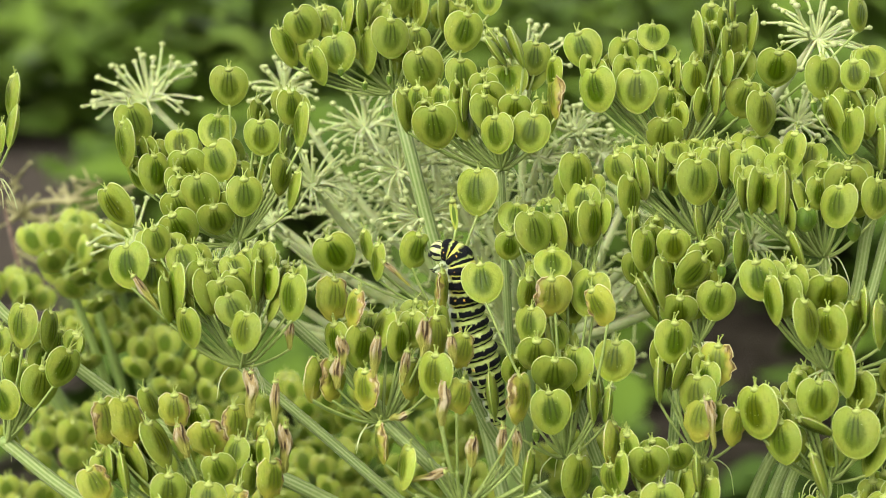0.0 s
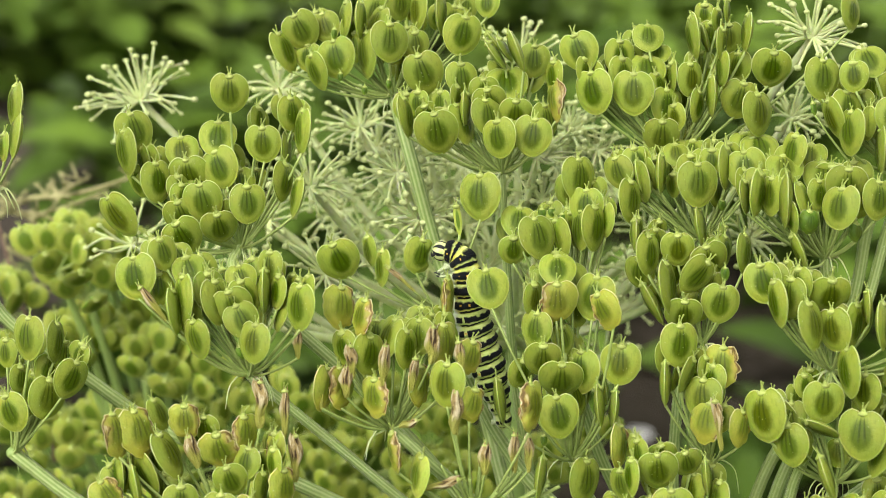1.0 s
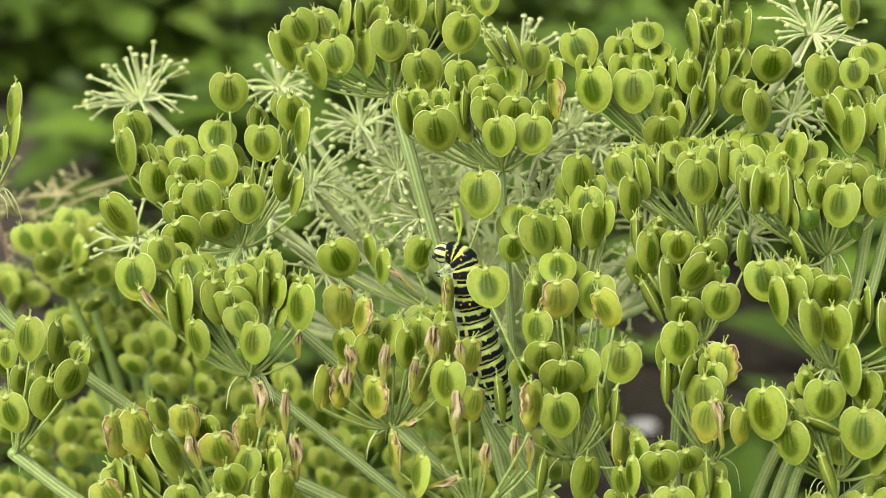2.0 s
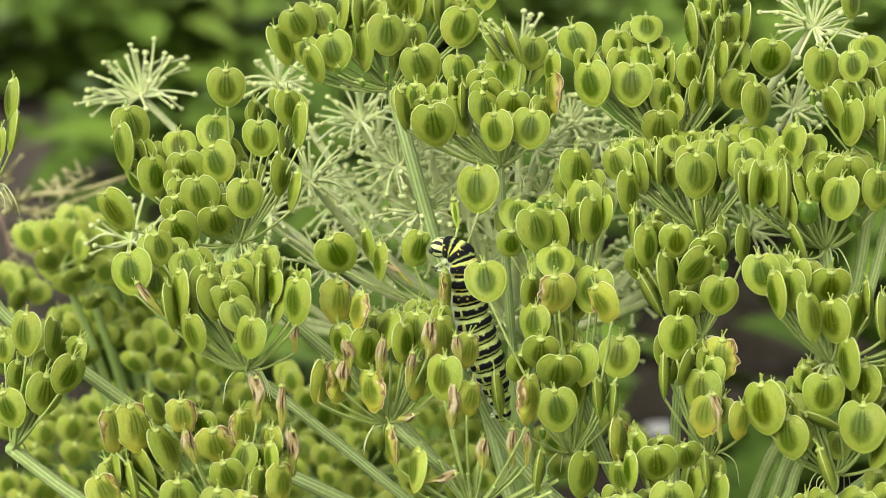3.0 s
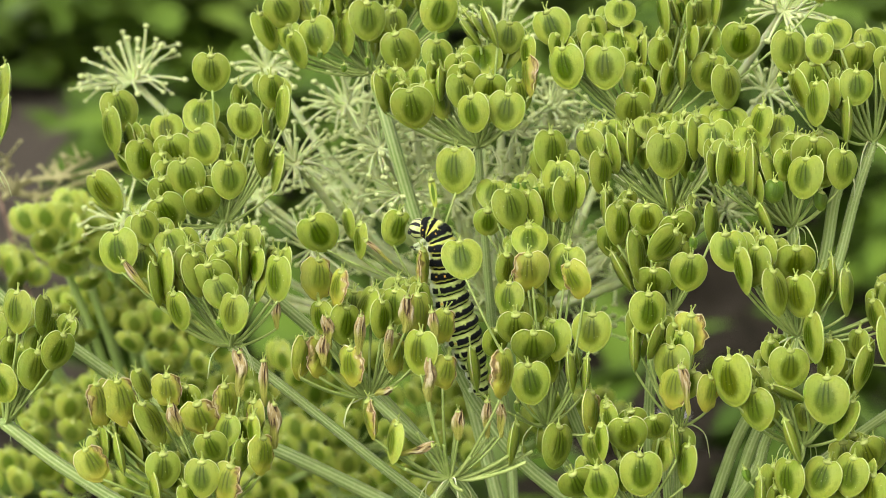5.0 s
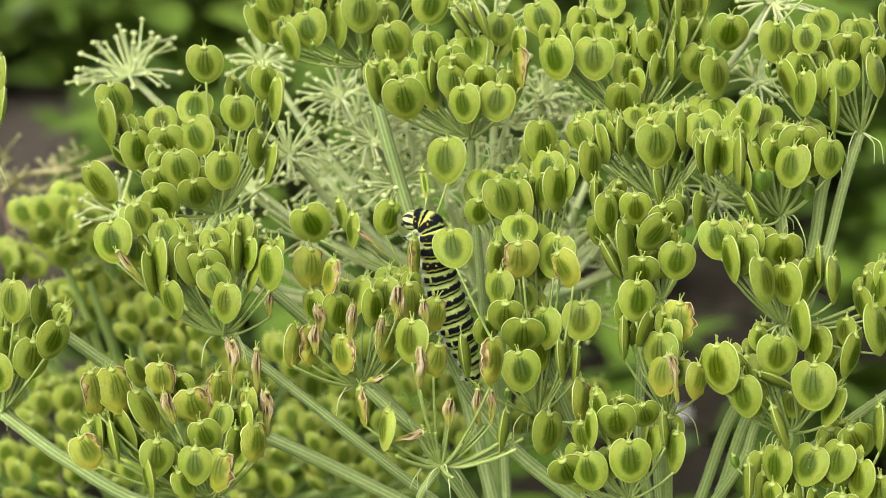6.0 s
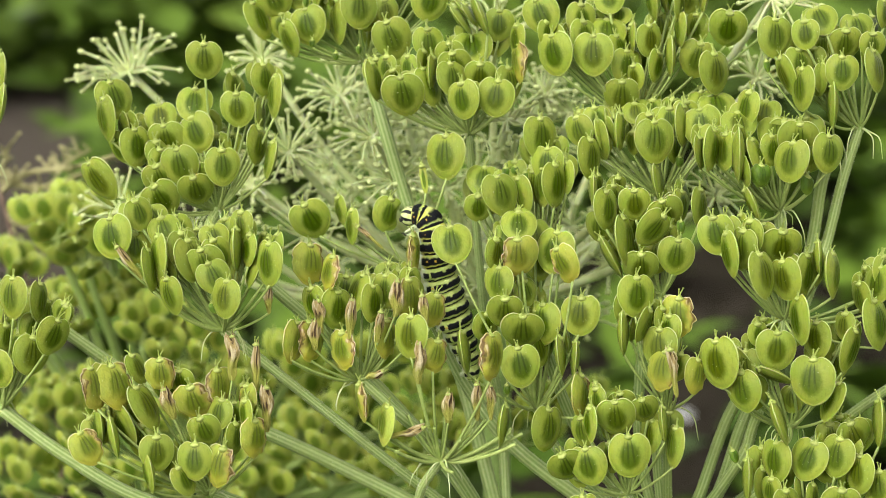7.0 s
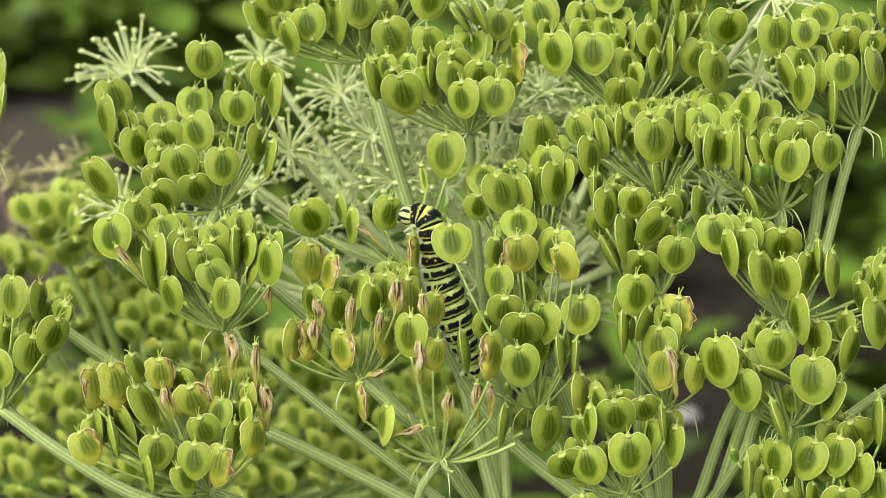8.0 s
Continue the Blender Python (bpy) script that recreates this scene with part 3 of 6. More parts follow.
def stalk(u, points, r0, r1, hairs=0, name="stalk"):
    """The ribbed stalk that carries an umbellet; points in metres from the hub."""
    line = spline(points, 8)
    bm = bmesh.new()
    crest = bm.verts.layers.float.new("rho")
    tube(bm, line, lambda k: r0 + (r1 - r0) * k, 20, 0.06, crest=crest)
    ball(bm, (0, 0, 0), r0 * 1.12, 0.9, 5, 12)
    ob = part(name, bm, M_STALK, u)
    rnd = random.Random(len(points) + hairs)
    hb = bmesh.new()
    for _ in range(500 + 2 * hairs):
        i = rnd.randrange(len(line) - 1)
        a, b = line[i], line[i + 1]
        p, w = a.lerp(b, rnd.random()), (b - a).normalized()
        side = w.orthogonal().normalized()
        side.rotate(Matrix.Rotation(rnd.uniform(0, 6.3), 3, w))
        r = r0 + (r1 - r0) * i / (len(line) - 1)
        end = p + side * (r + rnd.uniform(0.0001, 0.00034)) + w * rnd.uniform(-0.0002, 0.0002)
        tube(hb, [p + side * r * 0.93, end], lambda k: 0.00005 - 0.00003 * k, 3)
    part("hairs", hb, M_HAIR, ob, "short pale stalk hairs")
    return ob


bracts = random.Random(17)


def seed_umbellet(place, label):
    """The hub of a seed head with a few limp bracteoles under it."""
    u = thing("seed_umbellet", place, label, "seed head", "seed heads of the plant")
    for _ in range(bracts.randint(3, 5)):
        a, reach = bracts.uniform(0, 6.28), bracts.uniform(0.004, 0.008)
        out = Vector((math.cos(a), math.sin(a), 0))
        line = spline([out * 0.001, out * reach * 0.45 + Vector((0, 0, bracts.uniform(-0.001, 0.001))), out * reach * 0.8 - Vector((0, 0, reach * bracts.uniform(0.3, 0.6))), out * reach * bracts.uniform(0.8, 1.0) - Vector((0, 0, reach * bracts.uniform(0.8, 1.1)))], 4)
        part("bracteole", tube(bmesh.new(), line, lambda k: 0.00026 - 0.00018 * k, 5), M_YOUNG, u)
    return u


# ---- seed heads ----
umbellets = {}
u = seed_umbellet((-0.0470, 0.0310, 0.9981), "green seed head with flat winged fruits")
umbellets["a"] = u
stalk(u, [(0.0000, 0.0000, 0.0000), (-0.0002, -0.0070, -0.0044), (0.0140, -0.0130, -0.0146), (0.0293, -0.0160, -0.0273), (0.0499, -0.0170, -0.0491), (0.0701, -0.0150, -0.0779)], 0.00120, 0.00143, 0)
fruit(u, "ripe", -2.6, 0.0, 35.5, 9.4, 0, -2, 4)
fruit(u, "ripe", -24.2, 3.0, 25.4, 10.1, -18, -9, 34)
fruit(u, "ripe", -25.1, -2.0, 21.8, 11.3, 1, -15, -55)
fruit(u, "ripe", -18.5, -3.0, 15.4, 10.0, -16, 8, 49)
fruit(u, "ripe", -20.5, 3.0, 18.7, 8.4, 3, -22, -48)
fruit(u, "ripe", -13.5, 4.0, 20.9, 8.7, -35, -13, 1)
fruit(u, "ripe", -11.5, 1.0, 16.1, 10.4, 11, -13, 1)
fruit(u, "ripe", -5.5, 3.0, 24.6, 9.5, -38, -1, 1)
fruit(u, "ripe", -4.5, 0.0, 18.4, 9.8, -9, -25, -14)
fruit(u, "ripe", -2.7, 3.0, 17.0, 8.9, -22, 1, 51)
fruit(u, "ripe", -13.4, -2.0, 13.4, 7.6, -15, -1, 46)
fruit(u, "ripe", -7.5, -6.0, 11.9, 9.9, 1, -13, -1)
fruit(u, "ripe", -12.4, -4.0, 12.0, 7.5, -16, -0, 38)
fruit(u, "ripe", -12.2, -5.0, 8.3, 9.3, 14, -21, 6)
fruit(u, "ripe", -11.7, -9.0, 4.5, 9.9, 17, -26, 7)
fruit(u, "ripe", -3.7, -8.0, 6.8, 9.3, 25, -13, 8)
fruit(u, "ripe", 2.5, -9.0, 12.5, 9.4, -12, -2, 15)
fruit(u, "ripe", 5.0, 0.0, 24.3, 8.9, -4, -5, -4)
fruit(u, "ripe", 10.7, 3.0, 30.9, 8.3, -11, 3, 43)
fruit(u, "ripe", 13.9, -2.0, 27.9, 11.0, -6, -12, -67)
fruit(u, "ripe", 3.2, 5.0, 28.9, 6.3, -11, 14, 57)
fruit(u, "ripe", 9.7, -3.0, 16.5, 9.5, -5, 16, 61)
fruit(u, "ripe", 13.1, -5.0, 13.6, 10.0, -13, -8, -72)
fruit(u, "ripe", 3.2, 5.0, 15.1, 5.6, -11, -3, -7)
fruit(u, "ripe", -26.0, -6.0, 8.2, 11.5, 17, -34, -43)
fruit(u, "ripe", 9.8, 3.0, 22.1, 9.1, -5, 17, 80)
fruit(u, "ripe", -19.5, 4.5, 17.0, 7.0, -4, 17, 50)
fruit(u, "ripe", -0.1, 1.5, 14.7, 7.8, -14, -4, 15)
fruit(u, "ripe", 0.3, 8.5, 16.0, 5.0, -21, 7, 56)
fruit(u, "ripe", -23.2, 3.0, 13.4, 7.0, 12, -23, -47)
fruit(u, "ripe", -21.8, 2.0, 18.6, 8.7, 6, -20, -63)
fruit(u, "ripe", -9.9, -1.0, 10.1, 7.9, 2, -9, -10)
fruit(u, "ripe", -0.6, -4.0, 9.6, 7.7, 26, -10, 2)
u = seed_umbellet((-0.0414, -0.0020, 0.9788), "green seed head with flat winged fruits")
umbellets["d"] = u
stalk(u, [(0.0000, 0.0000, 0.0000), (0.0199, 0.0010, -0.0165), (0.0346, 0.0050, -0.0301), (0.0645, 0.0180, -0.0586)], 0.00101, 0.00112, 400)
fruit(u, "ripe", -24.0, 0.0, 20.6, 10.1, -15, -14, -13)
fruit(u, "husk", -20.0, -3.0, 15.6, 9.2, -14, -41, 2, 1.6)
fruit(u, "ripe", -19.0, 4.0, 24.8, 7.6, -20, -5, 41)
fruit(u, "ripe", -13.2, 3.0, 21.5, 8.1, -44, -18, 9)
fruit(u, "ripe", -13.6, -2.0, 16.5, 12.2, -4, -17, -63)
fruit(u, "ripe", -15.4, -4.0, 14.5, 10.5, -12, 15, 81)
fruit(u, "ripe", -10.0, -8.0, 10.0, 9.1, 4, -19, -43)
fruit(u, "ripe", -8.7, 0.0, 18.0, 9.4, -15, 1, 45)
fruit(u, "ripe", -6.8, -2.0, 16.4, 10.6, -16, 3, 56)
fruit(u, "ripe", -3.2, -3.0, 15.8, 9.1, 5, -21, 9)
fruit(u, "ripe", -1.0, 0.0, 16.9, 9.0, -25, -10, 41)
fruit(u, "ripe", -2.2, 3.0, 20.1, 7.3, -35, -14, 7)
fruit(u, "ripe", -1.2, -5.0, 13.3, 8.4, -23, -22, 19)
fruit(u, "ripe", 1.8, -9.0, 9.9, 9.1, -14, -6, -35)
fruit(u, "ripe", 2.9, 0.0, 18.6, 10.6, 2, -10, -91)
fruit(u, "ripe", 3.8, 3.0, 23.0, 7.6, -12, -10, -32)
fruit(u, "ripe", 5.9, -1.0, 18.7, 8.0, -9, -9, -58)
fruit(u, "ripe", 6.6, 0.0, 14.1, 9.0, -17, -6, -68)
fruit(u, "ripe", 10.9, -6.0, 17.1, 10.5, -7, -10, -47)
fruit(u, "ripe", 12.0, -2.0, 19.3, 7.7, -10, -12, -62)
fruit(u, "husk", 10.3, -3.0, 7.9, 6.1, -14, -8, -21, 1.9)
fruit(u, "bud", -1.1, -6.0, 6.8, 4.7, -30, -20, 33, 2.8)
fruit(u, "ripe", -7.7, 3.5, 17.2, 7.6, -25, 3, 52)
fruit(u, "ripe", 4.8, 5.5, 20.9, 6.3, -19, -8, -37)
fruit(u, "ripe", -16.1, 8.0, 23.1, 7.0, -44, -24, 17)
fruit(u, "ripe", -2.1, 3.0, 16.4, 8.1, -14, -13, 44)
fruit(u, "ripe", -11.8, -0.5, 13.2, 7.9, 3, -31, -53)
u = seed_umbellet((-0.0934, 0.0060, 0.9565), "green seed head with flat winged fruits")
umbellets["c"] = u
stalk(u, [(0.0000, 0.0000, 0.0000), (0.0148, -0.0010, -0.0108), (0.0344, 0.0000, -0.0220), (0.0717, 0.0040, -0.0323), (0.1165, 0.0100, -0.0363)], 0.00138, 0.00149, 60)
fruit(u, "ripe", 4.3, -2.0, 27.0, 10.4, -12, -10, -34)
fruit(u, "ripe", 9.4, 0.0, 25.7, 9.5, -3, 17, 76)
fruit(u, "bud", 12.4, 2.0, 22.5, 6.1, -14, -8, -22, 2.4)
fruit(u, "ripe", -1.6, 3.0, 21.9, 6.9, -10, -9, -33)
fruit(u, "ripe", 7.8, 0.0, 19.3, 7.3, -6, 12, 25)
fruit(u, "ripe", 1.7, 0.0, 17.0, 6.8, -8, 8, 51)
fruit(u, "ripe", 4.5, -1.0, 15.3, 8.0, -18, -4, -39)
fruit(u, "ripe", 8.5, -5.0, 14.7, 9.7, -7, 12, 33)
fruit(u, "ripe", 14.0, -8.0, 20.1, 9.3, 4, 24, 43)
fruit(u, "ripe", 15.7, -2.0, 22.9, 5.6, -19, -3, -51)
fruit(u, "ripe", 1.2, -6.0, 11.5, 9.2, -5, -25, -19)
fruit(u, "ripe", 4.9, -1.0, 13.1, 8.3, -12, -24, -17)
fruit(u, "ripe", 8.2, 2.0, 17.0, 6.8, -4, 17, 25)
u = seed_umbellet((-0.1019, 0.0300, 1.0095), "narrow green fruits on a small seed head")
umbellets["b"] = u
stalk(u, [(0.0000, 0.0000, 0.0000), (0.0001, -0.0100, -0.0131), (0.0026, -0.0060, -0.0268), (0.0201, -0.0060, -0.0401), (0.0404, -0.0060, -0.0536), (0.0670, -0.0080, -0.0629), (0.0923, -0.0100, -0.0740), (0.1250, -0.0140, -0.0892)], 0.00107, 0.00166, 0)
fruit(u, "ripe", 5.0, 0.0, 19.8, 10.5, -8, -11, -60)
fruit(u, "ripe", 5.7, -3.0, 13.5, 11.0, -10, -9, -70)
fruit(u, "ripe", 2.4, 0.0, 10.1, 7.0, -7, -15, -59)
u = seed_umbellet((-0.0433, -0.0130, 0.9452), "half-withered seed head with green and brown fruits")
umbellets["e"] = u
stalk(u, [(0.0000, 0.0000, 0.0000), (0.0225, 0.0070, -0.0100), (0.0664, 0.0290, -0.0250)], 0.00101, 0.00133, 0)
fruit(u, "browned", -19.6, -2.0, 24.5, 11.2, -23, -1, 46)
fruit(u, "browned", -24.0, -5.0, 25.0, 10.4, -17, 5, 57)
fruit(u, "browned", -10.1, 0.0, 26.7, 8.2, -2, -6, -0)
fruit(u, "ripe", -13.4, -3.0, 20.1, 11.4, -33, 4, 71)
fruit(u, "ripe", -23.5, -2.0, 15.3, 8.7, 3, -12, -70)
fruit(u, "ripe", -19.7, -6.0, 14.3, 9.7, 10, -15, -77)
fruit(u, "ripe", -18.0, -2.0, 15.5, 10.3, 15, -26, -56)
fruit(u, "browned", -24.9, -8.0, 12.6, 8.5, -26, -22, 35)
fruit(u, "browned", -2.5, -3.0, 21.8, 9.8, 16, -15, 2)
fruit(u, "browned", 1.8, 0.0, 24.1, 9.1, -12, 9, 43)
fruit(u, "husk", 5.2, 0.0, 30.7, 9.8, -15, -10, -27, 3.5)
fruit(u, "husk", 10.3, 0.0, 28.8, 10.3, -13, -4, -9, 1.9)
fruit(u, "browned", 8.6, -2.0, 22.0, 7.7, -11, -13, -44)
fruit(u, "husk", 12.8, -3.0, 20.3, 9.8, -14, 3, 20, 2.8)
fruit(u, "ripe", 3.0, -4.0, 19.4, 7.4, -18, -2, -28)
fruit(u, "ripe", 8.8, -6.0, 20.1, 7.4, -5, -11, -59)
fruit(u, "browned", 10.8, -8.0, 15.7, 9.2, -8, 7, 49)
fruit(u, "ripe", -0.0, -6.0, 16.3, 7.9, 6, -21, 8)
fruit(u, "ripe", 6.4, -6.0, 14.8, 7.4, -7, 9, 60)
fruit(u, "ripe", -10.0, -9.0, 12.0, 8.5, -14, 3, 19)
fruit(u, "ripe", -1.6, -10.0, 10.8, 8.7, -16, -4, -7)
fruit(u, "browned", 4.0, -11.0, 10.1, 9.6, -14, 0, -35)
fruit(u, "ripe", -11.5, -10.0, 7.7, 8.8, 6, -18, -69)
fruit(u, "ripe", -4.0, -11.0, 6.6, 7.4, -29, -4, 60)
fruit(u, "husk", -8.2, -3.0, 20.9, 7.0, -24, -13, 26, 3.0)
fruit(u, "ripe", -24.2, -0.5, 14.0, 7.5, -33, -27, 34)
fruit(u, "ripe", -11.7, 3.0, 23.4, 7.5, -25, 4, 81)
fruit(u, "ripe", -21.8, 1.0, 24.7, 8.9, -20, -0, 67)
fruit(u, "ripe", -6.3, 3.0, 24.2, 6.7, 9, -8, -9)
fruit(u, "ripe", 8.7, 0.5, 21.0, 6.9, 0, -17, -47)
u = seed_umbellet((-0.0107, -0.0050, 0.9691), "ageing seed head with several browned fruits")
umbellets["f"] = u
stalk(u, [(0.0000, 0.0000, 0.0000), (0.0086, -0.0010, -0.0076), (0.0185, 0.0050, -0.0190), (0.0337, 0.0210, -0.0489)], 0.00113, 0.00144, 60)
fruit(u, "browned", -11.8, 4.0, 25.1, 10.0, -15, 8, 34)
fruit(u, "browned", -6.9, 0.0, 24.2, 8.7, -15, -8, -56)
fruit(u, "ripe", -10.4, 0.0, 17.2, 8.5, -0, -19, -43)
fruit(u, "husk", -9.0, -5.0, 15.6, 7.2, -13, 1, 30, 2.6)
fruit(u, "ripe", -5.6, -1.0, 16.4, 9.4, -8, 11, 41)
fruit(u, "husk", -2.1, -6.0, 15.6, 8.6, -14, 9, 25, 2.4)
fruit(u, "ripe", -1.2, 3.0, 18.8, 10.4, -22, -6, -60)
fruit(u, "ripe", 2.2, -2.0, 18.2, 8.9, -9, 10, 54)
fruit(u, "ripe", 5.1, 3.0, 19.5, 8.5, -8, -7, -31)
fruit(u, "browned", 9.9, -2.0, 19.4, 10.1, -11, 11, 50)
fruit(u, "husk", 7.6, -6.0, 20.3, 7.9, -15, 7, 18, 2.8)
fruit(u, "ripe", 10.1, 4.0, 21.3, 7.4, -10, 8, 44)
fruit(u, "browned", -14.5, -4.0, 9.7, 10.1, -3, 16, 63)
fruit(u, "husk", -15.2, -6.0, 9.8, 8.2, -11, -7, -4, 1.4)
fruit(u, "browned", -11.3, -2.0, 9.4, 9.9, -15, 11, 52)
fruit(u, "husk", -9.8, -6.0, 11.7, 6.5, -14, -10, -29, 2.6)
fruit(u, "browned", -3.5, -6.0, 8.7, 9.3, -4, -12, -42)
fruit(u, "browned", 5.4, -3.0, 10.7, 9.6, -7, 8, 56)
fruit(u, "husk", 4.1, -6.0, 13.9, 7.0, -7, 9, 28, 1.9)
fruit(u, "browned", 15.7, -2.0, 16.9, 8.0, -7, 14, 32)
fruit(u, "husk", 13.6, -5.0, 17.7, 6.5, -13, -14, -10, 2.1)
fruit(u, "husk", 3.3, -9.0, 4.1, 4.0, -62, 39, -68, 1.9)
fruit(u, "ripe", -8.0, 4.0, 16.8, 7.4, 3, 17, 31)
fruit(u, "ripe", 7.6, 8.0, 20.4, 6.1, -22, 19, 53)
fruit(u, "ripe", 10.4, 5.0, 18.2, 7.1, -7, 11, 33)
u = seed_umbellet((-0.0013, 0.0170, 0.9886), "sparse green seed head gnawed by a caterpillar")
umbellets["g"] = u
stalk(u, [(0.0000, 0.0000, 0.0000), (0.0073, 0.0020, -0.0160), (0.0147, 0.0010, -0.0294), (0.0278, -0.0020, -0.0439), (0.0618, -0.0050, -0.0674)], 0.00107, 0.00181, 60)
fruit(u, "ripe", -22.5, 0.0, 11.3, 10.1, 7, -26, 11)
fruit(u, "ripe", -15.9, 4.0, 12.6, 7.5, 3, -21, -63)
fruit(u, "ripe", -12.9, -2.0, 10.4, 8.8, -6, -16, -63)
fruit(u, "gnawed", -5.0, 0.0, 12.9, 8.6, -6, 12, 24)
fruit(u, "browned", 1.2, -13.0, 7.0, 10.1, -4, 10, 79)
fruit(u, "ripe", 7.9, 3.0, 26.0, 11.3, -14, -9, -26)
fruit(u, "pale", 3, -2, 21.7, 7.3, -11, -10, 0, 1.5)
fruit(u, "husk", -8.6, -6.0, 8.7, 8.0, -32, -41, 35, 1.1)
u = seed_umbellet((0.0116, 0.0330, 1.0174), "green seed head with flat winged fruits")
umbellets["j"] = u
stalk(u, [(0.0000, 0.0000, 0.0000), (0.0017, 0.0030, -0.0176), (0.0050, 0.0030, -0.0471), (0.0095, 0.0010, -0.0712), (0.0114, -0.0170, -0.0972)], 0.00077, 0.00131, 0)
fruit(u, "ripe", -15.0, -8.0, 10.2, 11.0, 11, -13, 3)
fruit(u, "ripe", -9.6, -3.0, 11.4, 10.5, -26, 1, 59)
fruit(u, "ripe", -11.0, 0.0, 16.5, 6.3, -7, 10, 61)
fruit(u, "ripe", -22.1, -4.0, 12.6, 10.0, -15, 7, 72)
fruit(u, "ripe", -19.4, 2.0, 14.7, 6.3, -11, -10, -33)
fruit(u, "ripe", -14.3, 0.0, 15.2, 6.3, -11, -11, -39)
fruit(u, "ripe", -9.9, 3.0, 20.4, 8.3, -14, -3, 15)
fruit(u, "ripe", 0.2, 2.0, 19.6, 10.6, -47, -3, -1)
fruit(u, "ripe", -4.8, 0.0, 18.2, 7.7, 12, -6, 0)
fruit(u, "ripe", -3.5, -2.0, 16.1, 8.8, 16, -17, 8)
fruit(u, "ripe", -4.2, -5.0, 13.5, 8.9, -16, -1, 33)
fruit(u, "ripe", -8.9, -2.0, 14.2, 9.2, -4, 17, 81)
fruit(u, "ripe", 2.3, -3.0, 13.9, 8.5, 17, -1, -1)
fruit(u, "bud", 7.0, 0.0, 15.3, 5.8, -13, -9, -27, 2.0)
fruit(u, "ripe", 8.9, -3.0, 12.6, 8.7, -13, 1, 35)
fruit(u, "browned", 11.2, -2.0, 17.3, 10.5, -3, -14, -72)
fruit(u, "ripe", -1.3, -10.0, 9.7, 9.3, -3, -13, -33)
fruit(u, "ripe", 6.0, -9.0, 10.2, 9.4, -14, 4, -11)
fruit(u, "ripe", 10.7, 0.0, 22.2, 8.0, -4, -11, -62)
fruit(u, "ripe", -2.4, 3.0, 26.0, 8.3, -39, 7, 79)
fruit(u, "ripe", 1.8, 0.0, 27.7, 10.5, -23, 12, 92)
fruit(u, "ripe", -0.3, 6.0, 26.8, 6.8, -36, 7, 71)
fruit(u, "ripe", -17.2, 1.5, 12.5, 5.9, 20, -24, 2)
fruit(u, "ripe", -1.6, 4.5, 17.8, 7.3, -50, -9, -12)
fruit(u, "ripe", -12.3, -1.0, 10.8, 9.8, 12, -12, -1)
fruit(u, "ripe", -14.7, 0.5, 12.7, 5.7, -19, -21, -40)
u = seed_umbellet((-0.0137, 0.0490, 1.0317), "green seed head with flat winged fruits")
umbellets["h"] = u
stalk(u, [(0.0000, 0.0000, 0.0000), (0.0048, -0.0060, -0.0143), (0.0109, -0.0050, -0.0344), (0.0227, -0.0090, -0.0685), (0.0367, -0.0330, -0.1115)], 0.00145, 0.00168, 0)
fruit(u, "ripe", -1.1, -8.0, 13.2, 9.9, -13, 3, 21)
fruit(u, "ripe", -6.1, -4.0, 9.8, 11.8, -1, -13, -64)
fruit(u, "ripe", -13.0, -6.0, 8.8, 9.7, -12, -16, -10)
fruit(u, "ripe", -17.2, -8.0, 5.9, 9.4, 11, -22, -56)
fruit(u, "ripe", -25.2, -3.0, 9.3, 10.8, -28, 3, 63)
fruit(u, "ripe", -21.6, 0.0, 14.0, 9.4, 2, -26, 5)
fruit(u, "ripe", -16.0, 2.0, 14.7, 7.8, -12, -20, -10)
fruit(u, "bud", -13.7, -5.0, 14.1, 4.3, -12, 7, 35, 1.8)
fruit(u, "ripe", -11.6, 3.0, 16.5, 9.6, -7, -9, -69)
fruit(u, "ripe", -8.0, -2.0, 17.2, 9.5, -5, 14, 78)
fruit(u, "ripe", -4.0, 0.0, 16.4, 8.5, -24, -3, -55)
fruit(u, "ripe", 5.0, -2.0, 11.9, 7.0, -13, -8, 16)
fruit(u, "ripe", 6.9, -9.0, 6.6, 10.4, 3, -21, 1)
fruit(u, "ripe", 5.2, 2.0, 19.4, 9.6, -6, -16, -62)
fruit(u, "ripe", 0.5, 3.0, 20.5, 8.3, -9, 5, 37)
fruit(u, "ripe", 10.4, 3.0, 18.7, 9.6, -5, 12, 74)
fruit(u, "bud", -11.9, -9.0, 4.9, 3.3, -15, -1, 2, 1.5)
fruit(u, "bud", -6.3, -9.0, 2.0, 3.3, -15, -0, 6, 1.5)
fruit(u, "bud", -0.9, -9.0, 3.7, 3.8, -10, 6, 37, 1.8)
fruit(u, "ripe", 1.5, 2.0, 5.5, 7.3, -14, 11, 43)
fruit(u, "ripe", 15.2, -3.0, 14.8, 10.0, -10, 14, 16)
fruit(u, "ripe", 20.9, 0.0, 21.6, 6.7, -15, -7, -20)
fruit(u, "ripe", 0.2, 1.5, 9.3, 6.1, -20, 9, 31)
fruit(u, "ripe", 12.8, 4.5, 16.7, 9.0, -12, 15, 21)
fruit(u, "ripe", 5.1, 4.5, 15.7, 5.8, -12, -16, -60)
fruit(u, "ripe", 2.9, 7.0, 19.9, 7.4, -17, -1, 35)
fruit(u, "ripe", 5.1, 4.5, 15.7, 5.9, 5, -7, -59)
u = seed_umbellet((0.0501, 0.0340, 1.0219), "green seed head with flat winged fruits")
umbellets["k"] = u
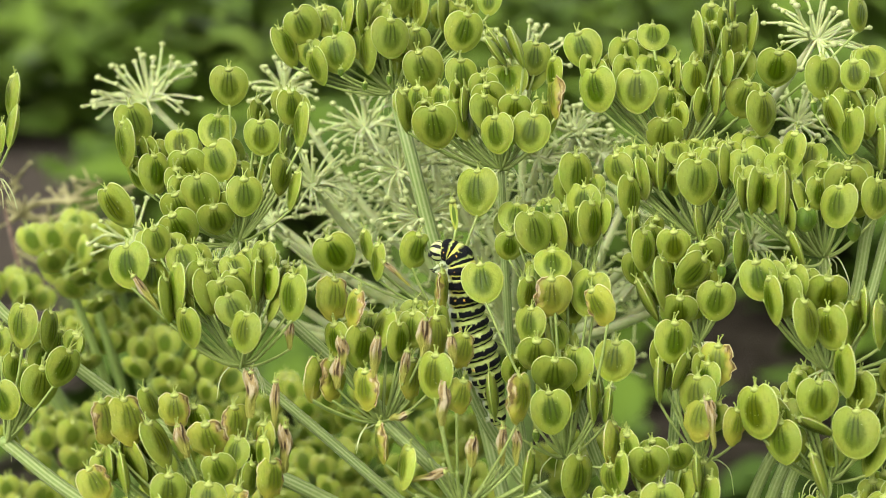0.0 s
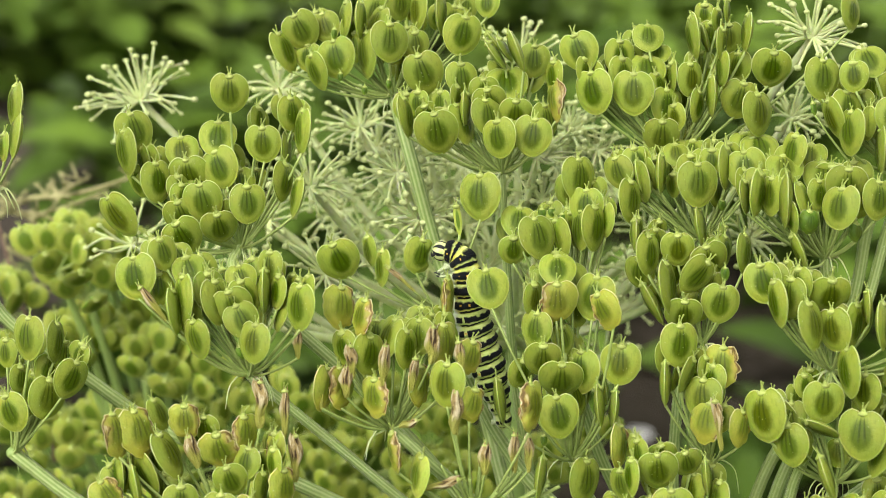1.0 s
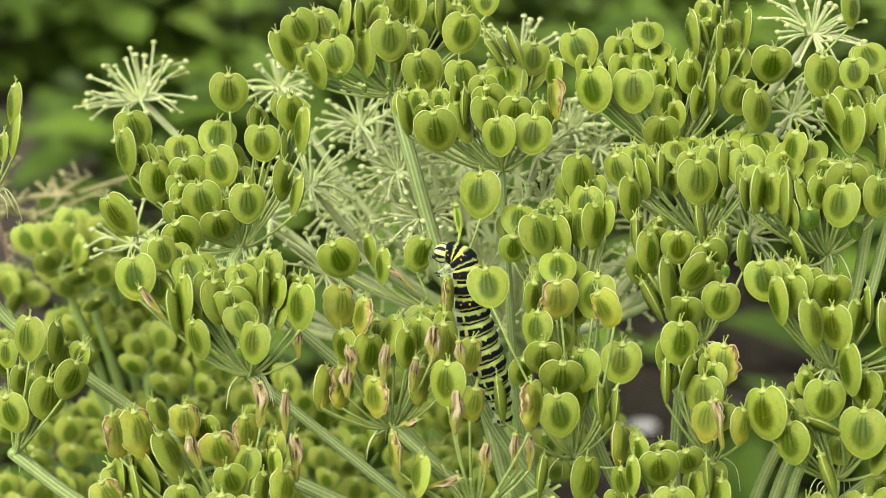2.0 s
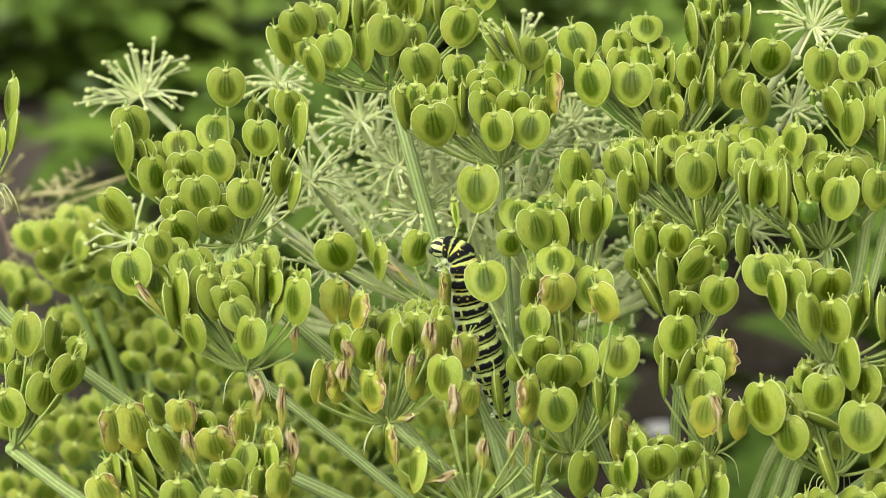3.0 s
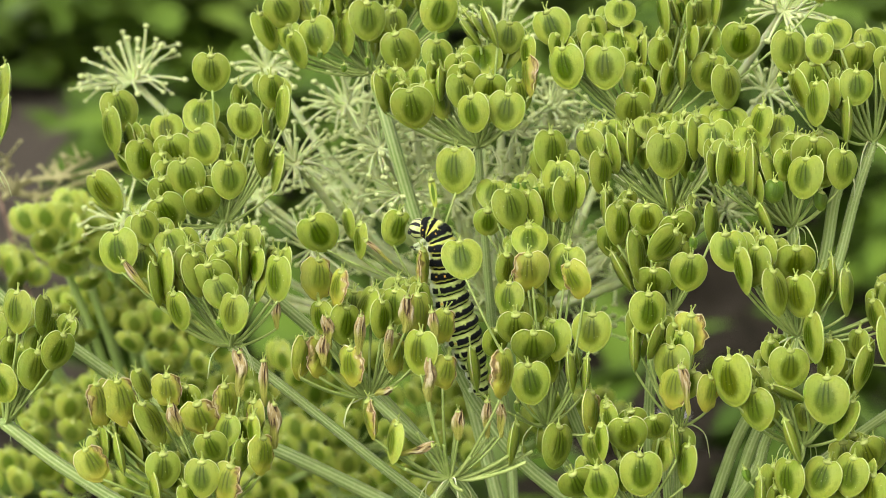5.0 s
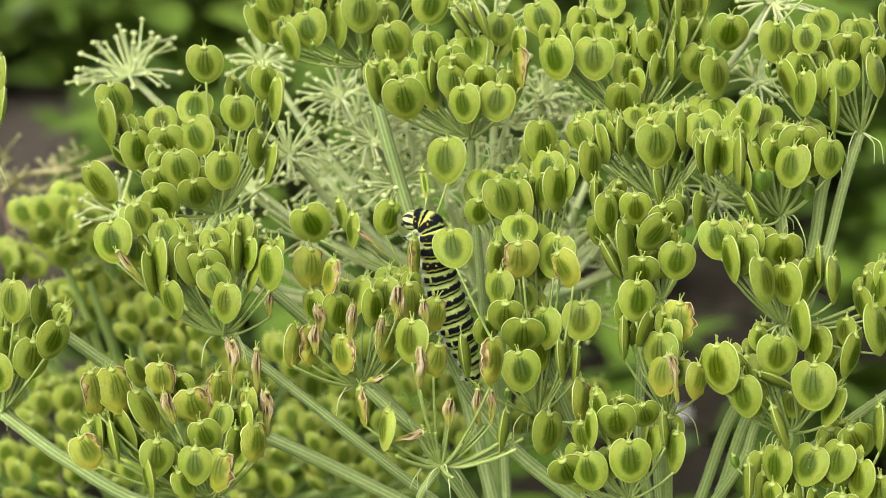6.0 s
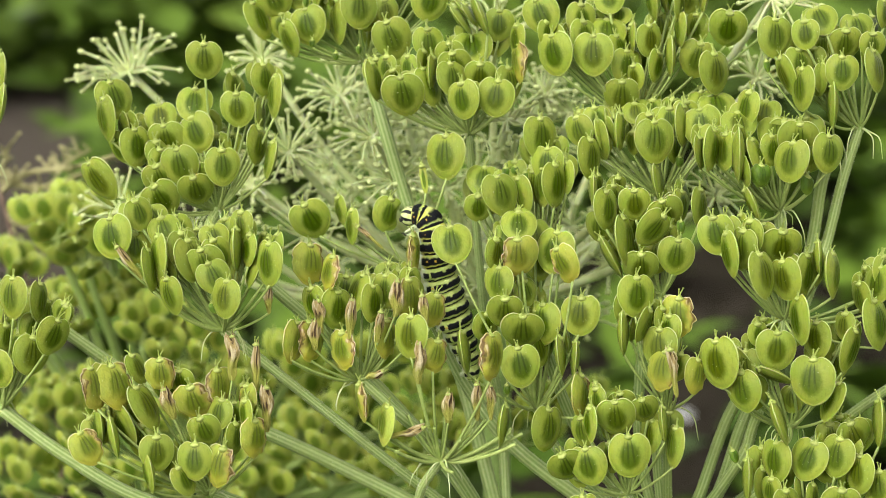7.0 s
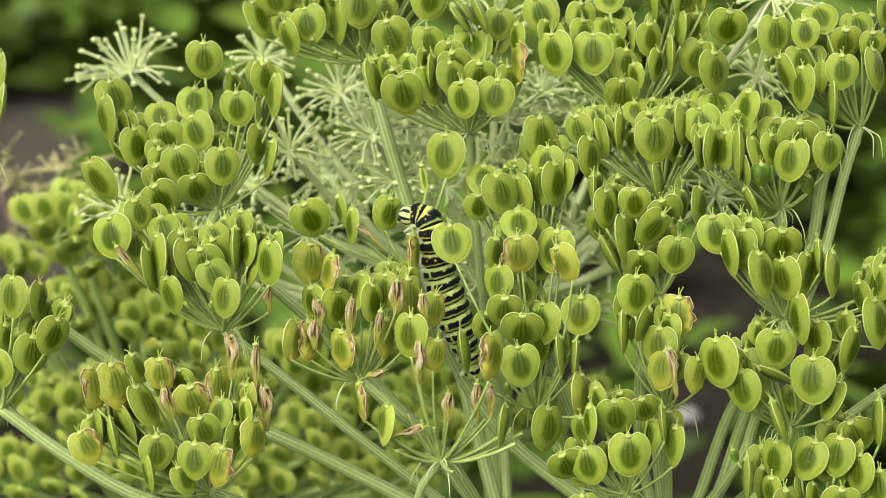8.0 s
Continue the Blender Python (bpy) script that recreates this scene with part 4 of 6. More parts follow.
stalk(u, [(0.0000, 0.0000, 0.0000), (0.0038, -0.0040, -0.0195), (0.0068, -0.0080, -0.0553), (0.0104, -0.0220, -0.1008)], 0.00108, 0.00141, 0)
fruit(u, "ripe", -22.3, 0.0, 23.3, 9.7, -11, -26, -13)
fruit(u, "ripe", -21.5, -2.0, 19.5, 6.2, -12, 11, 46)
fruit(u, "ripe", -18.5, 0.0, 17.3, 8.8, 9, -18, -60)
fruit(u, "ripe", -19.1, -6.0, 15.4, 10.6, -3, -19, -36)
fruit(u, "ripe", -13.3, 3.0, 22.1, 8.6, -12, 3, 23)
fruit(u, "ripe", -12.9, 0.0, 18.7, 8.3, -13, 7, 34)
fruit(u, "ripe", -6.7, 6.0, 26.2, 8.0, -44, -2, -0)
fruit(u, "ripe", -6.9, 2.0, 19.4, 9.4, -50, -1, 1)
fruit(u, "ripe", -10.6, -7.0, 15.6, 10.4, -12, -5, -14)
fruit(u, "ripe", -4.5, -1.0, 16.3, 7.0, -22, -3, 44)
fruit(u, "ripe", -2.8, -3.0, 12.4, 8.7, -11, 3, 21)
fruit(u, "ripe", -0.7, -6.0, 10.5, 6.4, 2, -17, -51)
fruit(u, "ripe", -1.4, -1.0, 18.7, 7.5, 1, -10, -85)
fruit(u, "ripe", 2.1, -2.0, 18.4, 8.2, -10, 5, 36)
fruit(u, "ripe", 3.8, -4.0, 12.7, 8.0, -3, 16, 57)
fruit(u, "ripe", 7.2, -3.0, 15.0, 10.2, 2, -11, -89)
fruit(u, "ripe", 9.3, -2.0, 20.9, 8.7, -2, -14, -76)
fruit(u, "ripe", 8.9, 0.0, 26.1, 8.0, -7, 11, 65)
fruit(u, "ripe", 2.9, 2.0, 27.3, 10.8, 8, -19, -84)
fruit(u, "ripe", 14.8, 2.0, 28.8, 9.5, -4, -16, -87)
fruit(u, "ripe", 10.1, 3.0, 33.3, 5.7, -6, 11, 70)
fruit(u, "ripe", 13.3, -3.0, 14.5, 9.3, 5, 10, 1)
fruit(u, "ripe", 16.7, -8.0, 12.2, 10.4, -11, 3, 37)
fruit(u, "ripe", 20.1, -2.0, 21.6, 9.9, 19, 2, -3)
fruit(u, "ripe", -3.8, -6.0, 6.1, 9.3, 17, -1, -3)
fruit(u, "ripe", 3.2, 0.0, 3.9, 6.0, 4, -1, -2)
fruit(u, "ripe", 39.2, 10.0, 33.1, 8.4, -12, 9, 44)
fruit(u, "ripe", 5.9, 5.5, 26.7, 7.2, 19, -15, -95)
fruit(u, "ripe", -3.0, 3.5, 17.5, 6.0, -17, 6, 54)
fruit(u, "ripe", -1.7, 0.0, 11.4, 5.6, -16, -5, 18)
fruit(u, "ripe", -15.7, 4.5, 18.0, 6.8, -2, 2, 45)
fruit(u, "ripe", -4.0, 7.0, 22.4, 6.3, -51, -8, -12)
fruit(u, "ripe", -10.1, 7.0, 20.7, 8.0, -12, -2, 12)
fruit(u, "ripe", -21.9, 3.5, 21.4, 5.2, -19, -1, 41)
u = seed_umbellet((0.0991, 0.0190, 1.0233), "green seed head with flat winged fruits")
umbellets["n"] = u
stalk(u, [(0.0000, 0.0000, 0.0000), (-0.0032, -0.0010, -0.0124), (-0.0067, -0.0030, -0.0288), (-0.0138, -0.0090, -0.0459), (-0.0235, -0.0130, -0.0642), (-0.0294, -0.0130, -0.0847), (-0.0387, -0.0070, -0.1021)], 0.00105, 0.00137, 420)
fruit(u, "ripe", -20.2, 0.0, 20.1, 9.7, -12, 2, 17)
fruit(u, "ripe", -13.7, -2.0, 21.1, 7.2, -14, -12, -17)
fruit(u, "ripe", -9.9, 2.0, 23.7, 8.8, -45, -19, 1)
fruit(u, "ripe", -14.7, -2.0, 14.5, 8.0, -14, -0, 19)
fruit(u, "ripe", -14.5, -8.0, 10.1, 10.5, -5, -17, -66)
fruit(u, "ripe", -11.4, 0.0, 15.0, 7.0, -9, -5, -22)
fruit(u, "ripe", -9.5, 1.0, 18.1, 6.9, 10, -2, 5)
fruit(u, "ripe", -9.4, -3.0, 11.5, 7.2, -11, 7, 38)
fruit(u, "ripe", -6.1, -7.0, 13.6, 8.4, -14, -2, -3)
fruit(u, "ripe", 1.2, -6.0, 14.1, 10.4, -17, 7, 53)
fruit(u, "ripe", -4.7, 0.0, 18.9, 8.3, 15, -1, 3)
fruit(u, "ripe", -1.5, 2.0, 21.7, 8.6, -29, -10, 5)
fruit(u, "ripe", 1.1, -2.0, 19.0, 6.5, 1, -1, -0)
fruit(u, "ripe", 3.9, 3.0, 25.4, 7.0, -11, 12, 53)
fruit(u, "ripe", -10.2, -3.0, 11.1, 7.5, -4, -14, -67)
fruit(u, "ripe", -8.2, -0.5, 12.4, 6.8, -13, 9, 5)
fruit(u, "ripe", 2.5, 5.0, 22.2, 5.6, -20, 8, 55)
fruit(u, "ripe", -13.1, 3.5, 14.7, 5.9, -5, 3, 30)
fruit(u, "ripe", -7.1, 5.0, 18.5, 5.8, 15, -6, 10)
u = seed_umbellet((0.0934, 0.0160, 1.0190), "green seed head with flat winged fruits")
umbellets["z"] = u
stalk(u, [(0.0000, 0.0000, 0.0000), (-0.0022, 0.0010, -0.0080), (-0.0040, 0.0010, -0.0248), (-0.0112, -0.0020, -0.0442), (-0.0210, -0.0060, -0.0614), (-0.0273, -0.0080, -0.0812), (-0.0330, -0.0040, -0.0978)], 0.00126, 0.00126, 360)
fruit(u, "ripe", -11.7, 0.0, 16.4, 10.1, 18, -16, -76)
fruit(u, "ripe", -2.1, -5.0, 10.7, 10.7, -3, 12, 85)
fruit(u, "bud", -15.9, 2.0, 17.9, 4.8, -17, -7, 19, 1.7)
u = seed_umbellet((0.0556, 0.0200, 1.0068), "green seed head with flat winged fruits")
umbellets["l"] = u
stalk(u, [(0.0000, 0.0000, 0.0000), (-0.0013, -0.0020, -0.0194), (-0.0030, -0.0020, -0.0377), (-0.0023, -0.0040, -0.0613), (0.0048, -0.0080, -0.0857)], 0.00104, 0.00128, 0)
fruit(u, "ripe", -18.9, 0.0, 14.2, 8.1, -4, -23, -33)
fruit(u, "ripe", -14.9, 2.0, 16.4, 7.5, -32, -14, 8)
fruit(u, "ripe", -14.1, -2.0, 12.6, 9.3, 9, -18, -73)
fruit(u, "ripe", -10.4, -4.0, 15.2, 9.5, -5, 11, 75)
fruit(u, "ripe", -17.2, -8.0, 9.7, 9.9, -11, 12, 52)
fruit(u, "ripe", -6.5, 3.0, 18.0, 6.4, -46, -3, -0)
fruit(u, "ripe", -4.1, 2.0, 16.4, 8.1, -53, -4, -1)
fruit(u, "ripe", -2.9, -8.0, 13.9, 10.6, -13, 2, 16)
fruit(u, "ripe", 1.2, 1.0, 17.3, 5.9, -14, -5, -15)
fruit(u, "ripe", 3.8, -2.0, 16.6, 10.2, -8, 11, 62)
fruit(u, "ripe", 8.0, -4.0, 16.6, 9.7, -13, -13, -11)
fruit(u, "ripe", 2.7, 2.0, 10.4, 7.6, -10, 8, 47)
fruit(u, "ripe", -6.8, 0.0, 11.8, 5.9, -6, -12, -55)
fruit(u, "ripe", -1.8, -9.0, 4.7, 9.7, -14, 13, 73)
fruit(u, "ripe", 12.1, 4.0, 19.7, 9.5, -56, -3, 4)
fruit(u, "bud", 3.5, -3.0, 8.3, 4.2, -11, 1, 15, 2.2)
fruit(u, "ripe", -12.2, 1.5, 13.9, 7.8, 15, -21, -71)
fruit(u, "ripe", -3.5, 1.5, 15.2, 7.3, -7, 2, 21)
fruit(u, "ripe", -12.6, 3.5, 15.8, 6.9, -12, 8, 81)
fruit(u, "ripe", -16.9, 5.5, 15.3, 6.5, -34, -11, 14)
u = seed_umbellet((0.0810, 0.0100, 1.0060), "green seed head with flat winged fruits")
umbellets["m"] = u
stalk(u, [(0.0000, 0.0000, 0.0000), (0.0011, 0.0000, -0.0104), (0.0011, 0.0020, -0.0262), (-0.0035, 0.0020, -0.0472), (-0.0085, 0.0020, -0.0660), (-0.0206, 0.0020, -0.0848)], 0.00125, 0.00114, 120)
fruit(u, "ripe", -9.8, 2.0, 18.6, 9.0, -53, -5, -2)
fruit(u, "ripe", -7.8, 4.0, 22.0, 8.9, -11, -5, -58)
fruit(u, "ripe", -18.6, -2.0, 13.1, 7.9, -13, 10, 63)
fruit(u, "ripe", -16.6, -5.0, 14.5, 10.4, -3, 13, 62)
fruit(u, "ripe", -13.2, -4.0, 14.0, 9.0, -9, -13, -60)
fruit(u, "ripe", -10.4, -3.0, 16.0, 7.8, -9, 10, 54)
fruit(u, "ripe", -9.4, -8.0, 10.4, 7.5, 9, -19, -80)
fruit(u, "ripe", -10.7, -6.0, 13.4, 12.3, 3, -15, -95)
fruit(u, "ripe", -6.4, -4.0, 12.7, 10.0, -22, 1, 65)
fruit(u, "unripe", -6.0, -9.0, 9.7, 5.4, -11, 1, 12)
fruit(u, "ripe", -0.9, 3.0, 16.6, 10.4, -49, -3, -1)
fruit(u, "ripe", -3.1, -2.0, 14.0, 7.6, -10, 5, 34)
fruit(u, "ripe", 2.8, -2.0, 16.2, 10.3, 12, -1, -1)
fruit(u, "ripe", 6.0, 2.0, 17.6, 7.9, -6, -21, -21)
fruit(u, "ripe", 0.4, -9.0, 13.0, 9.8, -15, -8, -43)
fruit(u, "ripe", 8.4, -7.0, 14.6, 9.2, -12, 7, 25)
fruit(u, "unripe", 4.6, -6.0, 7.1, 4.5, -15, 7, 32)
fruit(u, "ripe", -7.6, -9.0, 3.4, 8.5, 24, -17, -90)
fruit(u, "ripe", 1.6, -1.0, 14.6, 9.1, -18, -12, -47)
fruit(u, "ripe", -14.9, -0.0, 14.3, 8.5, -14, 17, 58)
fruit(u, "ripe", -12.0, -0.5, 13.7, 7.3, 5, -6, -99)
fruit(u, "ripe", 0.9, 5.0, 16.4, 8.7, 23, -4, -5)
u = seed_umbellet((0.0280, 0.0160, 0.9833), "green seed head with flat winged fruits")
umbellets["o"] = u
stalk(u, [(0.0000, 0.0000, 0.0000), (0.0027, -0.0060, -0.0123), (0.0121, -0.0060, -0.0336), (0.0324, -0.0040, -0.0622)], 0.00107, 0.00138, 90)
fruit(u, "ripe", -0.5, 2.0, 36.3, 10.7, -12, 7, 37)
fruit(u, "ripe", 1.4, -2.0, 31.2, 8.7, -14, -8, -24)
fruit(u, "ripe", 2.8, -6.0, 27.5, 10.8, -8, 8, 52)
fruit(u, "ripe", 0.5, -3.0, 26.4, 10.0, -4, -13, -64)
fruit(u, "ripe", 5.6, -3.0, 28.6, 8.0, -5, -12, -62)
fruit(u, "ripe", -12.8, 3.0, 25.9, 8.7, -42, 2, -2)
fruit(u, "ripe", -9.1, -5.0, 24.6, 10.2, -19, -4, 32)
fruit(u, "ripe", -4.2, -2.0, 23.8, 10.0, 3, -16, -57)
fruit(u, "ripe", -13.9, 0.0, 20.5, 7.2, 9, -2, 3)
fruit(u, "bud", -7.9, 2.0, 28.3, 3.7, -14, -5, -14, 2.0)
fruit(u, "bud", -5.8, 2.0, 28.6, 3.7, -16, -0, 6, 2.0)
fruit(u, "bud", -3.5, 2.0, 27.2, 4.2, -14, -11, -31, 2.2)
fruit(u, "ripe", 2.6, 4.0, 32.4, 7.2, -12, 1, 37)
fruit(u, "ripe", -0.7, 0.5, 25.6, 9.1, 8, -16, -54)
u = seed_umbellet((0.0281, 0.0000, 0.9616), "green seed head with a few browned fruits")
umbellets["p"] = u
stalk(u, [(0.0000, 0.0000, 0.0000), (0.0068, 0.0020, -0.0122), (0.0323, 0.0120, -0.0404)], 0.00091, 0.00125, 0)
fruit(u, "ripe", -19.5, 3.0, 36.8, 9.8, -32, -11, 1)
fruit(u, "ripe", -5.0, 3.0, 41.1, 8.9, -48, -5, -2)
fruit(u, "browned", -5.2, -1.0, 35.5, 9.7, 4, -2, 2)
fruit(u, "ripe", -10.3, 1.0, 35.4, 7.4, -4, 11, 52)
fruit(u, "ripe", 3.1, 2.0, 35.9, 10.5, -18, -3, -28)
fruit(u, "browned", 4.9, -3.0, 34.4, 9.2, 9, -28, -42)
fruit(u, "ripe", -9.1, -2.0, 29.4, 8.5, -13, -7, -33)
fruit(u, "ripe", -3.3, 1.0, 26.6, 6.7, -17, -3, 33)
fruit(u, "ripe", -7.7, -3.0, 23.4, 8.9, 19, -2, 1)
fruit(u, "ripe", 0.8, -0.0, 20.0, 10.3, -10, -8, -32)
fruit(u, "ripe", -3.8, -6.0, 20.0, 10.7, 25, -2, 1)
fruit(u, "ripe", 8.8, -3.0, 22.9, 9.5, -12, 0, -14)
fruit(u, "ripe", -4.1, -10.0, 13.2, 9.9, -13, -11, 5)
fruit(u, "ripe", -16.4, -6.0, 14.8, 10.6, -11, 11, 84)
fruit(u, "ripe", 4.6, -6.0, 14.5, 9.5, -9, 13, 79)
fruit(u, "ripe", 7.9, -4.0, 13.3, 9.0, 3, 15, 90)
fruit(u, "browned", 9.2, -6.0, 5.6, 10.7, -9, 15, 64)
fruit(u, "ripe", 1.9, -10.0, -0.9, 10.4, -9, 13, 42)
fruit(u, "bud", -6.9, -9.0, 7.3, 4.2, -14, -5, -13, 1.7)
fruit(u, "ripe", -7.6, 6.5, 38.2, 6.1, -44, -7, 0)
fruit(u, "ripe", 4.0, 4.0, 35.2, 8.6, -20, -9, -17)
fruit(u, "ripe", -8.4, 2.0, 26.4, 7.3, -20, -16, -21)
fruit(u, "ripe", -1.6, -0.5, 16.6, 8.4, -13, -2, 11)
fruit(u, "ripe", -9.7, 4.0, 32.4, 6.8, -10, 10, 59)
u = seed_umbellet((0.0552, 0.0040, 0.9875), "green seed head with flat winged fruits")
umbellets["q"] = u
stalk(u, [(0.0000, 0.0000, 0.0000), (0.0010, 0.0040, -0.0149), (0.0012, 0.0060, -0.0395), (0.0052, 0.0080, -0.0663)], 0.00090, 0.00113, 0)
fruit(u, "ripe", -13.4, -2.0, 19.7, 9.5, -10, 9, 49)
fruit(u, "ripe", -11.6, 2.0, 21.5, 6.4, -13, 11, 45)
fruit(u, "ripe", -6.9, 0.0, 20.6, 8.1, 7, -6, -0)
fruit(u, "ripe", -0.1, 0.0, 18.7, 8.9, 21, -20, 2)
fruit(u, "ripe", -3.4, -5.0, 16.3, 9.4, 15, 37, 36)
fruit(u, "ripe", -9.2, -5.0, 13.6, 12.0, -12, 9, 66)
fruit(u, "ripe", -11.9, -2.0, 9.2, 11.0, 30, -13, -91)
fruit(u, "ripe", -5.6, -6.0, 8.0, 9.1, 23, -2, 2)
fruit(u, "ripe", 2.1, -5.0, 10.4, 9.1, -0, 6, -4)
fruit(u, "bud", 3.2, -2.0, 16.0, 5.2, -12, -3, -7, 2.1)
fruit(u, "ripe", -16.1, 0.0, 23.3, 7.6, -2, 17, 88)
fruit(u, "ripe", 7.1, 0.0, 20.3, 9.3, -8, 16, 59)
fruit(u, "ripe", 3.5, 4.5, 19.5, 7.7, -12, 25, 50)
fruit(u, "ripe", -1.8, -1.0, 9.2, 8.6, 4, 4, -8)
fruit(u, "ripe", 1.9, 2.0, 18.3, 8.6, -10, 16, 55)
u = seed_umbellet((0.0568, -0.0060, 0.9647), "green seed head with torn browned wings")
umbellets["r"] = u
stalk(u, [(0.0000, 0.0000, 0.0000), (0.0008, 0.0040, -0.0143), (0.0036, 0.0180, -0.0435)], 0.00089, 0.00112, 0)
fruit(u, "ripe", -8.3, 0.0, 25.3, 9.9, -11, 5, 20)
fruit(u, "ripe", -10.8, -2.0, 17.5, 10.3, -4, 10, 80)
fruit(u, "ripe", -6.6, -3.0, 19.7, 8.6, 12, 18, 65)
fruit(u, "ripe", -2.4, 0.0, 19.9, 6.4, -12, 10, 46)
fruit(u, "ripe", -1.1, -2.0, 18.3, 7.7, -12, -5, -39)
fruit(u, "browned", 1.4, 0.0, 21.0, 9.6, -11, -7, -24)
fruit(u, "ripe", -3.0, -5.0, 15.3, 9.6, -12, -10, -33)
fruit(u, "browned", -2.3, -8.0, 11.2, 9.7, -15, -6, -43)
fruit(u, "husk", -0.6, -11.0, 11.5, 10.6, -9, -14, -20, 1.8)
fruit(u, "browned", 4.9, -6.0, 9.5, 8.4, -10, 13, 41)
fruit(u, "ripe", 1.3, -2.5, 10.3, 7.0, -19, 5, -33)
fruit(u, "ripe", 0.1, 3.5, 19.6, 6.6, -15, -1, -29)
u = seed_umbellet((0.0808, -0.0060, 0.9856), "green seed head with flat winged fruits")
umbellets["s"] = u
stalk(u, [(0.0000, 0.0000, 0.0000), (-0.0010, 0.0000, -0.0102), (-0.0045, 0.0040, -0.0256), (-0.0071, 0.0060, -0.0355), (-0.0204, 0.0180, -0.0644)], 0.00100, 0.00121, 0)
fruit(u, "ripe", -15.7, 0.0, 18.5, 9.1, -14, -14, -1)
fruit(u, "ripe", -13.0, -4.0, 15.3, 10.8, 6, -18, -77)
fruit(u, "ripe", -9.8, -1.0, 15.8, 9.3, -6, -10, -50)
fruit(u, "ripe", -7.9, 0.0, 18.5, 7.7, 1, -15, -53)
fruit(u, "ripe", -1.7, 0.0, 16.4, 9.8, 23, -3, 4)
fruit(u, "ripe", -6.5, -7.0, 11.6, 10.8, -20, 5, 49)
fruit(u, "ripe", -0.9, -4.0, 10.0, 9.7, 2, -15, -49)
fruit(u, "ripe", 3.4, -2.0, 10.5, 10.5, -3, 10, 55)
fruit(u, "ripe", 6.3, -1.0, 14.2, 8.1, -6, 14, 83)
fruit(u, "ripe", 8.7, -5.0, 11.6, 10.8, -9, 14, 63)
fruit(u, "ripe", 2.0, -8.0, 2.3, 11.5, 4, -12, -77)
fruit(u, "ripe", 18.9, -4.0, 0.7, 12.1, -15, 4, 52)
fruit(u, "ripe", 19.9, 0.0, 8.4, 8.8, -14, -10, -50)
fruit(u, "ripe", 16.1, -2.0, 5.6, 8.0, 6, -17, -69)
fruit(u, "ripe", 20.9, 2.0, 10.7, 7.8, -12, 9, 40)
fruit(u, "ripe", 19.9, 3.5, 5.7, 6.8, -21, 15, 39)
fruit(u, "ripe", -8.8, 4.0, 17.1, 7.1, -10, -10, -53)
fruit(u, "ripe", 18.5, 4.5, 8.2, 6.6, 14, -9, -74)
fruit(u, "ripe", 1.2, 1.5, 10.2, 9.0, 9, -25, -50)
u = seed_umbellet((0.0830, -0.0100, 0.9625), "green seed head with flat winged fruits")
umbellets["t"] = u
stalk(u, [(0.0000, 0.0000, 0.0000), (-0.0055, 0.0020, -0.0168), (-0.0226, 0.0220, -0.0414)], 0.00088, 0.00111, 0)
fruit(u, "ripe", -16.7, -4.0, 15.4, 11.8, -1, -15, -47)
fruit(u, "ripe", -10.4, 0.0, 13.5, 7.7, -14, -10, -28)
fruit(u, "ripe", -11.4, -6.0, 9.9, 9.9, -3, -15, -39)
fruit(u, "ripe", -4.7, -3.0, 18.2, 9.5, -4, 1, -0)
fruit(u, "ripe", -8.4, 0.0, 20.7, 5.4, -16, 5, 24)
fruit(u, "ripe", 2.5, -9.0, 13.5, 11.0, -15, -7, -28)
fruit(u, "ripe", 4.1, -2.0, 20.5, 8.8, -7, -12, -50)
fruit(u, "ripe", -5.0, -5.0, 13.1, 8.8, 65, -24, -84)
fruit(u, "ripe", -0.2, -1.0, 6.5, 6.3, -11, -9, -31)
fruit(u, "ripe", -4.1, -9.0, 4.1, 11.1, -23, 7, 81)
fruit(u, "ripe", 7.5, -6.0, 8.0, 10.0, -27, -10, -73)
fruit(u, "ripe", 10.9, -3.0, 18.6, 10.6, 4, 18, 55)
fruit(u, "ripe", 10.2, 0.0, 23.0, 6.5, -11, -8, -50)
u = seed_umbellet((0.0479, -0.0140, 0.9475), "green seed head with flat winged fruits")
umbellets["v"] = u
stalk(u, [(0.0000, 0.0000, 0.0000), (0.0044, 0.0040, -0.0092), (0.0125, 0.0260, -0.0264)], 0.00088, 0.00111, 0)
fruit(u, "ripe", -13.7, -4.0, 7.7, 9.1, 22, -26, 9)
fruit(u, "ripe", -8.9, -5.0, 8.2, 9.2, -6, -16, -18)
fruit(u, "ripe", -8.8, -4.0, 17.3, 8.4, -3, -14, -73)
fruit(u, "ripe", -7.2, 0.0, 21.3, 6.1, -4, -19, -48)
fruit(u, "ripe", -3.4, -3.0, 18.7, 9.6, 14, -8, -1)
fruit(u, "ripe", 2.6, -2.0, 20.2, 7.4, 21, -20, 6)
fruit(u, "ripe", -0.6, -8.0, 11.9, 10.1, -9, -6, 1)
fruit(u, "ripe", 6.9, -2.0, 17.0, 8.5, -9, 15, 80)
fruit(u, "ripe", 9.4, -4.0, 12.6, 9.7, -10, -15, -68)
fruit(u, "ripe", -10.2, -9.0, -1.0, 8.4, -17, 4, 17)
u = seed_umbellet((0.0901, -0.0150, 0.9368), "green seed head with flat winged fruits")
umbellets["w"] = u
stalk(u, [(0.0000, 0.0000, 0.0000), (-0.0137, 0.0050, -0.0072), (-0.0297, 0.0270, -0.0157)], 0.00089, 0.00111, 0)
fruit(u, "bud", -19.6, 0.0, 20.3, 5.4, -20, -14, 29, 2.4)
fruit(u, "ripe", -17.1, -4.0, 16.8, 10.2, -2, 12, 86)
